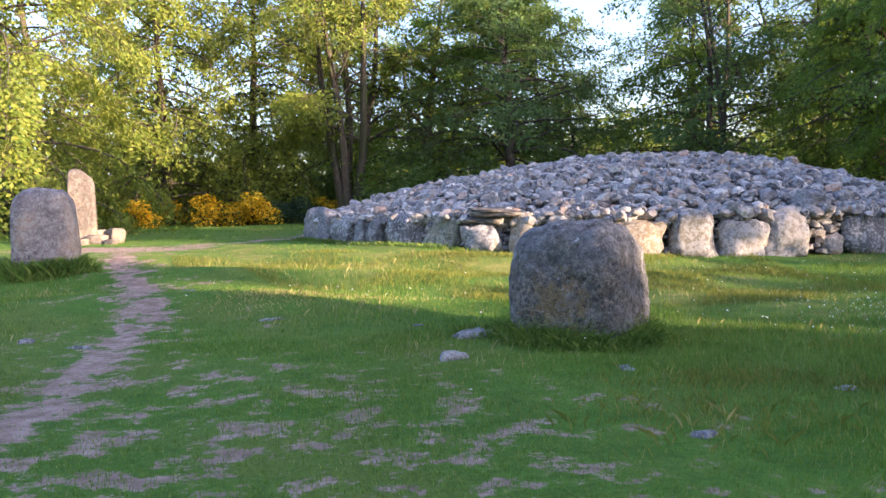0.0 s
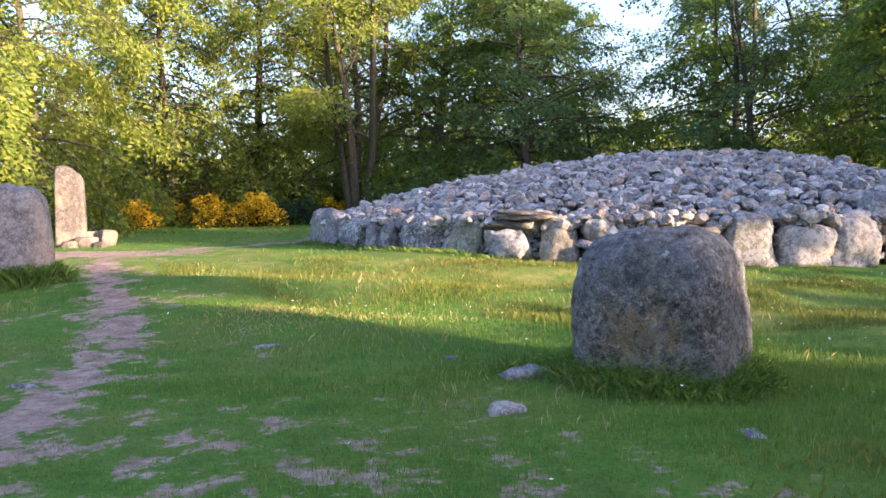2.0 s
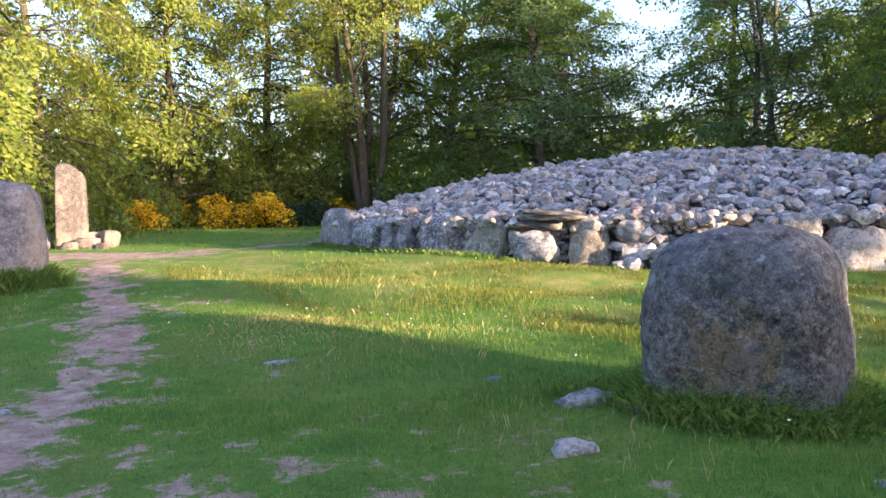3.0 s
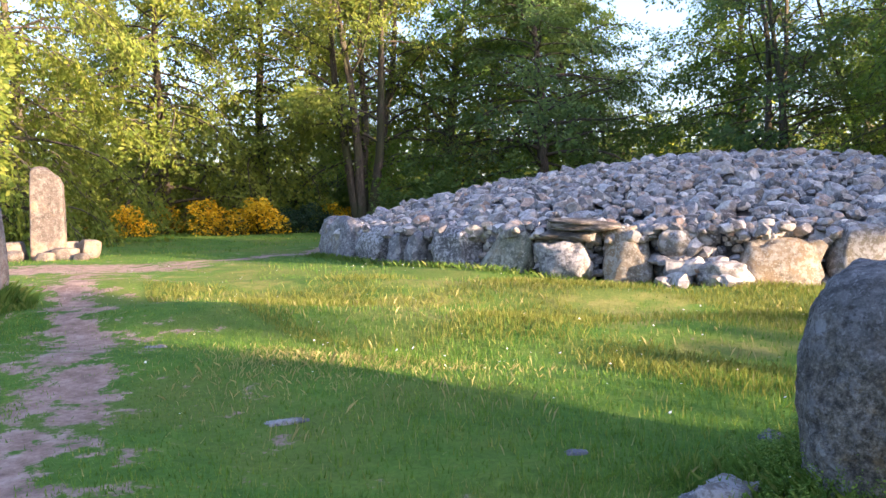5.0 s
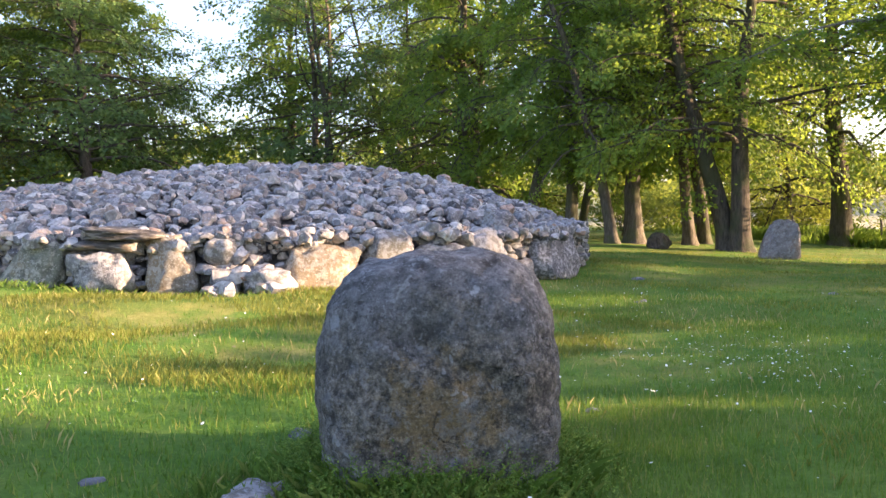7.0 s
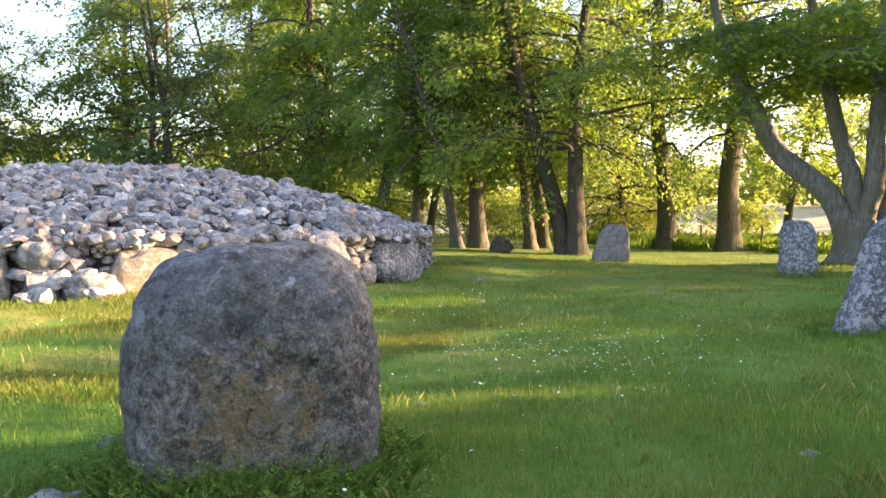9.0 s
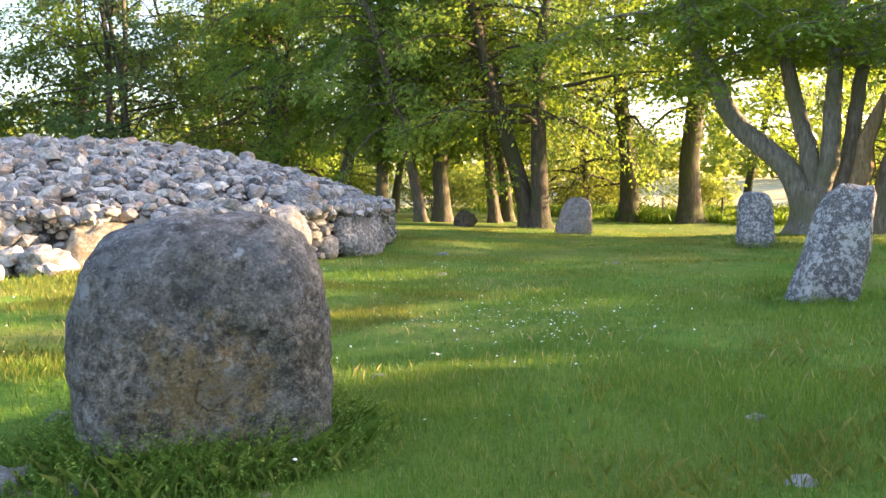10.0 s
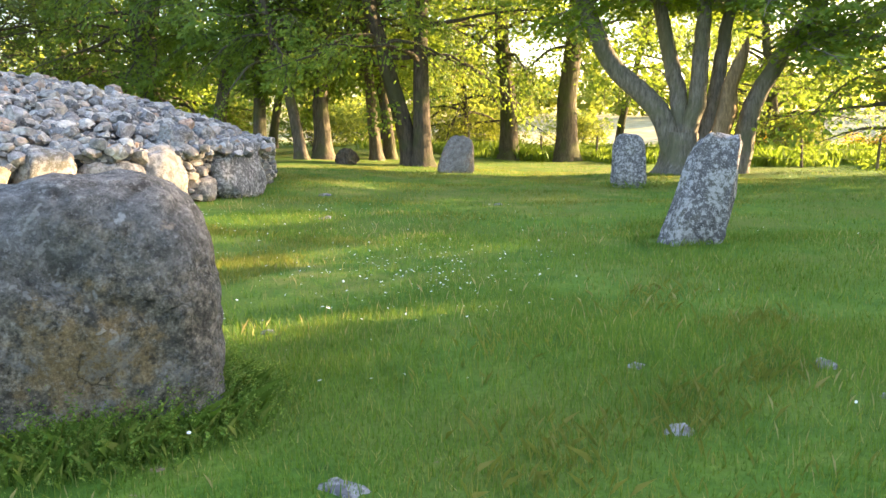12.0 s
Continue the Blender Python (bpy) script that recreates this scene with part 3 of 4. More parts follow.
def build_heap():
    rnd = random.Random(4)
    shapes = []
    for k in range(24):
        bm = pebble(200 + k, 2 if k < 14 else 1)
        me = finish("cairn_stone", bm, M_RUBBLE)
        me.set_sharp_from_angle(angle=radians(32))
        co = np.zeros(len(me.vertices) * 3)
        me.vertices.foreach_get("co", co)
        shapes.append((me, co.reshape(-1, 3), [tuple(p.vertices) for p in me.polygons]))
    spots = []
    step = 0.195
    rows = int(2 * CR / (step * 0.87)) + 1
    for i in range(rows):
        for j in range(int(2 * CR / step) + 1):
            x = CX - CR + (j + 0.5 * (i % 2)) * step + rnd.gauss(0, 0.06)
            y = CY - CR + i * step * 0.87 + rnd.gauss(0, 0.06)
            r = math.hypot(x - CX, y - CY)
            if r > CR - 0.1 or (y > CY + 3 and (i + j) % 2):
                continue
            s = min(0.5, max(0.12, rnd.lognormvariate(math.log(0.225), 0.36)))
            spots.append((x, y, heap(x, y) + rnd.gauss(-0.07, 0.045), s, rnd.gauss(0, 16), rnd.gauss(0, 16), rnd.uniform(0, 360)))
    # the dry-laid stones between and behind the kerb stones
    a = -100.0
    while a < 60:
        x, y = on_rim(a, CR - 0.1)
        z = float(land(x, y))
        top = heap(x, y) + 0.05
        while z < top:
            s = rnd.uniform(0.15, 0.3)
            out = rnd.uniform(-0.08, 0.12)
            px, py = on_rim(a + rnd.uniform(-0.7, 0.7), CR - 0.1 + out)
            spots.append((px, py, z + 0.08, s, rnd.gauss(0, 10), rnd.gauss(0, 10), rnd.uniform(0, 360)))
            z += s * rnd.uniform(0.45, 0.6)
        a += 1.35
    # stones lodged on and between the tops of the kerb
    for _ in range(420):
        k = rnd.uniform(-95, 34)
        px, py = on_rim(k, CR - 0.02 + rnd.gauss(0, 0.13))
        spots.append((px, py, 1.13 + rnd.gauss(0, 0.07), rnd.uniform(0.16, 0.36), rnd.gauss(0, 14), rnd.gauss(0, 14), rnd.uniform(0, 360)))
    # where the kerb has gone and stones have tumbled out
    for _ in range(46):
        k = rnd.uniform(-24, -16.6)
        out = abs(rnd.gauss(0, 0.3))
        px, py = on_rim(k, CR + 0.1 + out)
        z = float(land(px, py))
        spots.append((px, py, z + 0.07 + max(0, 0.75 - out * 1.9) * rnd.random(), rnd.uniform(0.2, 0.5), rnd.gauss(0, 14), rnd.gauss(0, 14), rnd.uniform(0, 360)))

    def near(q):
        return math.hypot(q[0] - 5.0, q[1] - 16.0)

    spots.sort(key=near)
    verts, faces, n = [], [], 0
    for i, (x, y, z, s, rx, ry, rz) in enumerate(spots):
        me, co, polys = shapes[i % 14 if y < CY - 1 else 14 + i % 10]
        flat = rnd.uniform(0.75, 1.25)
        m = pose(x - CX, y - CY, z - CZ, rx, ry, rz) @ Matrix.Diagonal((s * 1.12, s * 1.12, s * flat, 1))
        if i < 300:
            part("cairn_stone", me, cairn, m)
        else:
            a3 = np.array(m.to_3x3())
            verts.append(co @ a3.T + np.array(m.translation))
            faces += [tuple(v + n for v in p) for p in polys]
            n += len(co)
    me = mesh_from("cairn_rubble", np.concatenate(verts), faces, M_RUBBLE, flat=False)
    me.set_sharp_from_angle(angle=radians(32))
    part("rubble", me, cairn, label="loose heap of grey and tan stones", kind="stuff")
    # a dark sheet under the stones; the shade of the gaps is its colour
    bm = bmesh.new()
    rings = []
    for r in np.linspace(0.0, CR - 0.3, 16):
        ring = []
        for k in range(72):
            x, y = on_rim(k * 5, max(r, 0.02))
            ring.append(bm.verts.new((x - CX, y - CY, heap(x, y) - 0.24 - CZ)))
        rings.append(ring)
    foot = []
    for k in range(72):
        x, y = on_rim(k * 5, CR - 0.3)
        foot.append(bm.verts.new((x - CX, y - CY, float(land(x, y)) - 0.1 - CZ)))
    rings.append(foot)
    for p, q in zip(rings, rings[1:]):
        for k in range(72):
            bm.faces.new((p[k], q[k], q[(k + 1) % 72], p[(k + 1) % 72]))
    part("shade_core", finish("cairn_gap_shade", bm, M_GAP_SHADE), cairn)


# angle from, to, top, material, taper, squareness, what it looks like
KERB = [(-90, -79, 1.5, M_KERB, 0.1, 0.5, "grey kerb stone"), (-78, -65.5, 1.5, M_KERB, 0.08, 0.45, "tall grey kerb stone"), (-64.2, -57.5, 1.3, M_RIGHT, 0.15, 0.5, "grey speckled kerb stone"),
        (-57, -53.8, 1.25, M_KERB, 0.3, 0.5, "narrow grey kerb stone"), (-53.5, -50.8, 1.24, M_KERB, 0.2, 0.45, "narrow grey kerb stone"), (-48.9, -43.8, 1.30, M_RIGHT, 0.12, 0.4, "grey kerb stone speckled with lichen"),
        (-43.4, -37.0, 1.34, M_KERB_GREEN, 0.55, 0.55, "greenish kerb stone with a slanting top"), (-35.6, -30.5, 1.08, M_KERB_PALE, 0.05, 0.4, "low blotched white kerb stone"), (-29.4, -24.4, 1.32, M_KERB_BUFF, 0.35, 0.45, "buff green kerb stone, narrowed at the top"),
        (-16.5, -9.4, 1.25, M_KERB_BUFF, 0.04, 0.36, "square brown kerb stone"), (-9.0, -3.0, 1.3, M_KERB, 0.1, 0.42, "large pale lichened kerb stone"), (-2.6, 4.1, 1.08, M_KERB_PALE, 0.2, 0.55, "rounded pale kerb stone"),
        (3.4, 10.2, 1.30, M_KERB_PALE, 0.15, 0.55, "large rounded pale kerb stone"), (16.2, 27.2, 1.40, M_RIGHT, 0.15, 0.62, "big blue-grey lichened kerb stone"), (27.2, 34.5, 1.42, M_KERB, 0.1, 0.45, "tall kerb stone at the bend"),
        (36, 43, 1.15, M_KERB, 0.2, 0.5, "grey kerb stone")]


def build_kerb():
    rnd = random.Random(9)
    rows = list(KERB)
    a = 48.0
    while a < 262:
        w = rnd.uniform(5.5, 8.5)
        rows.append((a, a + w, 1.15 + rnd.uniform(-0.15, 0.2), M_KERB, 0.15, 0.5, "grey kerb stone"))
        a += w + rnd.uniform(0.5, 2.5)
    for k, (a0, a1, top, mat, taper, square, label) in enumerate(rows):
        mid = (a0 + a1) / 2
        x, y = on_rim(mid, CR + 0.08 - (0.4 if mid > 28 else 0))
        base = float(land(x, y)) - 0.15
        wide = radians(a1 - a0) * CR
        lean = (0.28 if "slanting" in label else rnd.uniform(-0.09, 0.09), 0.07)
        bm = rock_shape(300 + k, (wide * 1.10, 0.72, top - base - 0.06), 4, square * 1.02, 0.15, 10, 0.88, taper, lean)
        part("kerb_stone", finish("kerb_stone", bm, mat), cairn, pose(x - CX, y - CY, base - CZ, 0, 0, mid), label)
    for a, z, w, h, d in ((-33.2, 0.99, 1.12, 0.21, 0.72), (-31.9, 1.13, 1.34, 0.25, 0.8)):
        x, y = on_rim(a, CR - 0.1)
        bm = rock_shape(int(500 + z * 100), (w, d, h), 4, 0.6, 0.2, 8, 0.86)
        part("lintel_slab", finish("lintel_slab", bm, M_SLAB), cairn, pose(x - CX, y - CY, z - CZ, 0, 2, a), "dark layered slab bridging two kerb stones")
    for a, r, w, h, d in ((14.2, CR, 0.55, 0.5, 0.5), (13.0, CR - 0.45, 0.7, 0.55, 0.6), (-22.5, CR + 0.1, 0.5, 0.45, 0.45), (-18.3, CR + 0.55, 0.75, 0.42, 0.5), (-21.8, CR - 0.25, 0.52, 0.42, 0.5), (20.5, CR - 0.6, 0.55, 0.45, 0.5)):
        x, y = on_rim(a, r)
        z = heap(x, y) - 0.2 if r < CR else float(land(x, y)) - 0.05
        bm = rock_shape(int(700 + a * 7), (w, d, h), 4, 0.65, 0.13, 9, 0.86)
        z = 0.75 if a == -21.8 or a == -22.5 else z
        part("heap_boulder", finish("heap_boulder", bm, M_KERB_PALE if a < -18 and r > CR + 0.3 else M_KERB), cairn, pose(x - CX, y - CY, z - CZ, 0, 0, a), "pale boulder larger than the rest of the heap")


build_kerb()

# ---- trees ----


class Wood:
    """Gathers tapered tubes and leaves, then gives meshes."""

    def __init__(self, seed):
        self.r = np.random.RandomState(seed)
        self.v, self.f, self.n = [], [], 0
        self.leaf_at, self.leaf_dir, self.leaf_nor = [], [], []

    def tube(self, pts, radii, sides=8, flute=0.0):
        pts = np.asarray(pts, float)
        tang = np.gradient(pts, axis=0)
        tang /= np.linalg.norm(tang, axis=1)[:, None] + 1e-9
        ref = np.array([1.0, 0, 0]) if abs(tang[0, 0]) < 0.8 else np.array([0, 1.0, 0])
        u = np.cross(tang, ref)
        u /= np.linalg.norm(u, axis=1)[:, None] + 1e-9
        w = np.cross(tang, u)
        ang = np.arange(sides) * 2 * np.pi / sides
        ph = self.r.uniform(0, 6, 2)
        ring = 1 + flute * (np.sin(3 * ang + ph[0]) + 0.6 * np.sin(5 * ang + ph[1]))
        rad = np.asarray(radii)[:, None, None] * ring[None, :, None]
        co = pts[:, None] + rad * (np.cos(ang)[None, :, None] * u[:, None] + np.sin(ang)[None, :, None] * w[:, None])
        k = len(pts)
        i = (np.arange(k - 1)[:, None] * sides + np.arange(sides)[None])
        j = (np.arange(k - 1)[:, None] * sides + (np.arange(sides)[None] + 1) % sides)
        f = np.stack([i, j, j + sides, i + sides], -1).reshape(-1, 4) + self.n
        self.v.append(co.reshape(-1, 3))
        self.f.append(f)
        self.n += k * sides

    def wood(self, name, mat):
        me = mesh_from(name, np.concatenate(self.v), np.concatenate(self.f), mat, flat=False)
        self.v, self.f, self.n = [], [], 0
        return me

    def spray(self, twig, count, wide, plane):
        """Leaves in one flat fan along a twig."""
        r = self.r
        pos = r.uniform(0.05, 1.08, count) * (len(twig) - 1)
        lo = np.clip(pos.astype(int), 0, len(twig) - 2)
        at = twig[lo] + (twig[lo + 1] - twig[lo]) * (pos - lo)[:, None]
        ahead = twig[-1] - twig[0]
        ahead = ahead / (np.linalg.norm(ahead) + 1e-9)
        side = np.cross(plane, ahead)
        side /= np.linalg.norm(side) + 1e-9
        off = r.normal(0, wide, count) * (1.15 - 0.75 * pos / (len(twig) - 1))
        self.leaf_at.append(at + side[None] * off[:, None] + plane[None] * (r.normal(0, 0.10, count) - 0.25 * np.abs(off))[:, None])
        self.leaf_dir.append(ahead[None] * 0.8 + side[None] * np.sign(off)[:, None])
        self.leaf_nor.append(np.repeat(plane[None], count, 0))

    def leaves(self, name, mat, size, tilt=0.45, slim=0.6):
        at = np.concatenate(self.leaf_at)
        out = np.concatenate(self.leaf_dir)
        n = len(at)
        r = self.r
        nor = np.concatenate(self.leaf_nor) if self.leaf_nor else np.tile([0.0, 0.0, 1.0], (n, 1))
        nor = nor + r.normal(0, tilt, (n, 3)) * (1, 1, 0.4)
        nor /= np.linalg.norm(nor, axis=1)[:, None]
        d = out + r.normal(0, 0.5, (n, 3))
        d -= nor * (d * nor).sum(1)[:, None]
        d /= np.linalg.norm(d, axis=1)[:, None] + 1e-9
        s = np.cross(nor, d)
        ln = size * r.uniform(0.6, 1.35, n)[:, None]
        a = at
        b = at + d * ln * 0.55 + s * ln * slim * 0.5
        c = at + d * ln - nor * ln * 0.12
        e = at + d * ln * 0.5 - s * ln * slim * 0.5
        verts = np.stack([a, b, c, e], 1).reshape(-1, 3)
        faces = np.arange(4 * n).reshape(-1, 4)
        return mesh_from(name, verts, faces, mat)


def curve(r, start, ahead, length, n, wander, lift):
    """Points of a limb that sets out one way, wanders, and bends up or down."""
    pts, d = [np.array(start, float)], np.array(ahead, float)
    for _ in range(n - 1):
        d = d + r.normal(0, wander, 3) + np.array([0, 0, lift])
        d /= np.linalg.norm(d)
        pts.append(pts[-1] + d * length / (n - 1))
    return np.array(pts)


def make_tree(seed, height, spread, girth, stems=1, first=0.25, limbs=26, leaves=15000, size=0.17, bark=M_BARK, leaf=M_BEECH, rise=0.35, droop=-0.05, splay=0.12, tilt=0.4, label="", low=1.0, twig=0.45, hang=0.85, lean=0.0):
    """A broadleaf tree: fluted stems, limbs in tiers, and flat drooping sprays of leaves with gaps between."""
    w = Wood(seed)
    r = w.r
    lines = []
    for k in range(stems):
        a = k * 2 * math.pi / max(1, stems) + r.uniform(0, 1)
        out = splay * (0.25 if stems == 1 else 1.0) * r.uniform(0.6, 1.3)
        p = curve(r, (0.28 * girth * (stems > 1) * math.cos(a), 0.28 * girth * (stems > 1) * math.sin(a), -0.2), (out * math.cos(a) + lean, out * math.sin(a), 1), height * r.uniform(0.85, 1.0), 14, 0.05, 0.03)
        t = np.linspace(0, 1, 14)
        g = girth / (1 + 0.45 * (stems - 1))
        rad = g * 0.5 * (1 - t) ** 0.8 + 0.02 + g * 0.55 * np.exp(-t * height / 0.42)
        fine = np.array([0, 0.12, 0.25, 0.4, 0.6, 1.0, *range(2, 14)])
        i0 = np.minimum(fine.astype(int), 12)
        tt = fine / 13
        w.tube(p[i0] + (p[i0 + 1] - p[i0]) * (fine - i0)[:, None], g * 0.5 * (1 - tt) ** 0.8 + 0.02 + g * 0.55 * np.exp(-tt * height / 0.42), 14, 0.09)
        lines.append((p, rad))
    per = max(20, leaves // limbs)
    for k in range(limbs):
        p, rad = lines[k % stems]
        f = first + (0.97 - first) * ((k + r.uniform(0, 1)) / limbs)
        i = f * 13
        i0 = min(12, int(i))
        s = p[i0] + (p[i0 + 1] - p[i0]) * (i - i0)
        a = k * 2.4 + r.uniform(-0.4, 0.4)
        ln = spread * math.sin(math.pi * min(1, 0.24 + 0.72 * (1 - (1 - f) * 0.9))) ** 0.6 * r.uniform(0.7, 1.15) * (low if f < first + 0.2 else 1)
        q = curve(r, s, (math.cos(a), math.sin(a), rise * r.uniform(0.3, 1.6) + 0.5 * (f - 0.4)), ln, 8, 0.14, droop)
        r0 = min(0.4 * rad[i0], 0.017 * ln + 0.012)
        w.tube(q, np.linspace(r0, 0.008, 8), 5)
        m = int(7 + ln * 1.7)
        thick = per / m * r.lognormal(-0.08, 0.4)
        for _ in range(m):
            g = r.uniform(0.2, 1.0)
            j = g * 7
            j0 = min(6, int(j))
            s2 = q[j0] + (q[j0 + 1] - q[j0]) * (j - j0)
            d = q[j0 + 1] - q[j0]
            d = d / np.linalg.norm(d)
            side = np.cross(d, (0, 0, 1)) * r.choice([-1, 1]) * r.uniform(0.4, 1.2)
            tl = twig * ln * r.uniform(0.35, 0.9) * (1.15 - 0.6 * g) + 0.45
            tw = curve(r, s2, d * 0.8 + side + np.array([0, 0, r.normal(0.05, 0.18)]), tl, 5, 0.10, droop * 1.5)
            w.tube(tw[::4], [0.012, 0.004], 3)
            lay = r.normal(hang, 0.38)
            out = np.array([d[0], d[1], 0.0]) / (math.hypot(d[0], d[1]) + 1e-6)
            plane = out * math.sin(lay) + np.array([r.normal(0, 0.2), r.normal(0, 0.2), math.cos(lay)])
            w.spray(tw, max(3, int(thick * (0.55 + 0.9 * g))), 0.18 + 0.19 * tl, plane / np.linalg.norm(plane))
    ob = tagged(new("tree"), label, "tree", "trees round the clearing")
    part("trunk", w.wood("trunk", bark), ob)
    part("crown", w.leaves("crown", leaf, size, tilt), ob)
    return ob


def put(ob, x, y, turn=0, scale=1.0, first=False):
    m = Matrix.LocRotScale((x, y, float(land(x, y)) - 0.05), Euler((0, 0, radians(turn))), (scale, scale, scale))
    if first:
        ob.matrix_basis = m
        return ob
    s = ob.scale.copy()
    ob.scale = (1, 1, 1)
    c = copy_thing(ob, m)
    ob.scale = s
    return c


beech = make_tree(1, 19, 6.8, 0.75, 1, 0.10, 56, 25000, 0.22, M_BARK, M_BEECH, 0.5, -0.12, label="tall green beech with spreading leafy limbs")
slim = make_tree(2, 17, 4.6, 0.5, 1, 0.26, 46, 12500, 0.19, M_BARK, M_BEECH, 0.5, -0.14, label="slender beech with a high crown")
multi = make_tree(3, 21, 7.0, 1.5, 5, 0.22, 66, 30000, 0.21, M_BARK_DARK, M_SPRING, 0.7, -0.13, splay=0.13, hang=1.0, label="many-stemmed tree with thin spring foliage")
golden = make_tree(4, 19, 7.2, 0.55, 1, 0.07, 70, 33000, 0.21, M_BARK_DARK, M_SPRING, 0.5, -0.19, tilt=0.5, hang=1.0, label="beech with bright yellow-green spring leaves")
yew = make_tree(5, 18, 7.5, 0.7, 1, 0.04, 74, 25000, 0.23, M_BARK_DARK, M_YEW, 0.35, -0.09, hang=0.7, label="dark broad tree with layered drooping sprays")
airy = make_tree(6, 19, 7.5, 0.7, 3, 0.10, 70, 18000, 0.22, M_BARK_DARK, M_YEW, 0.6, -0.08, splay=0.2, hang=0.7, label="dark open tree with fine bare branches showing")
twin = make_tree(7, 18, 6.0, 1.1, 2, 0.26, 44, 14000, 0.19, M_BARK_DARK, M_BEECH, 0.5, -0.15, splay=0.035, label="beech with twin trunks joined at the base")
thick = make_tree(8, 19, 6.5, 0.85, 1, 0.26, 44, 16000, 0.19, M_BARK, M_BEECH, 0.5, -0.15, splay=0.1, lean=0.06, label="stout old beech with a flared foot")
shade = make_tree(9, 12.5, 4.4, 0.6, 1, 0.42, 34, 6000, 0.52, M_BARK, M_BEECH, 0.2, -0.03, label="leafy beech at the sunny edge of the clearing")

put(golden, -15.6, 34.5, 0, 1.0, True)
put(golden, -17.2, 46, 140, 1.05)
put(golden, -12.0, 51, 70, 1.05)
put(golden, -7.8, 56, 250, 1.1)
put(multi, -0.8, 50.5, 20, 1.0, True)
put(yew, 8.6, 47, 0, 0.95, True)
put(yew, 13.5, 58, 90, 1.05)
put(beech, 3.8, 54.5, 90, 1.05)
put(airy, 16.5, 63, 60, 0.9)
put(airy, 20, 43, 0, 1.0, True)
put(beech, 26.4, 38.5, 0, 0.95, True)
put(airy, 30, 50, 120, 1.0)
put(beech, 21.5, 52, 140, 1.0)
put(slim, 23.8, 31.3, 60, 1.05, True)
put(slim, 22.9, 27.9, 160, 0.95)
put(slim, 22.2, 25.0, 250, 0.8)
put(thick, 23.8, 25.3, 0, 0.75, True)
put(slim, 26.0, 24.4, 310, 0.85)
put(slim, 27.2, 24.6, 200, 0.9)
put(twin, 24.5, 21.5, 60, 0.85, True)
put(thick, 34.4, 22.8, 100, 1.0)
put(thick, 35.2, 20.2, 300, 1.1)
put(slim, 46.5, 21.8, 20, 0.9)
put(slim, 5.5, 57, 70, 1.0)
put(thick, 24.6, 36.5, 100, 0.9)
put(slim, 34, 38, 100, 0.95)
put(slim, 30, 31, 20, 0.9)
put(slim, 38, 33, 80, 0.9)
put(golden, 46, 32, 10, 0.9)
put(beech, -30, 62, 10, 1.0)
put(golden, -3, 66, 10, 1.1)
put(golden, -19, 66, 210, 1.1)
put(slim, 4, 66, 200, 1.0)
put(slim, 34, 60, 50, 1.1)
put(beech, 31, 5.0, 70, 0.85)
put(beech, 50, 13.5, 200, 0.9)
put(beech, 33, 46, 250, 1.0)
put(golden, 62, 19, 190, 0.7)


def sunward(out, along):
    """A place so far towards the low sun, and so far along the edge of the wood there."""
    return 0.8 * out + 0.6 * along, -0.6 * out + 0.8 * along


# on the sunny side, out of sight: the wood whose shade lies over the clearing
for k, along in enumerate([-16, -12.4, -8.8, -5.2, -1.6, 1.6, 4.8, 21.0]):
    x, y = sunward(27 + 1.5 * math.sin(k * 2.1), along)
    put(shade, x, y, 57 * k, 1.58 if along > 15 else 1.3 + 0.07 * math.sin(k * 3.3), k == 0)
    if along > 15:
        continue
    x, y = sunward(35 + 1.5 * math.sin(k * 1.7), along - 1.4)
    put(shade, x, y, 83 * k + 20, 1.4)


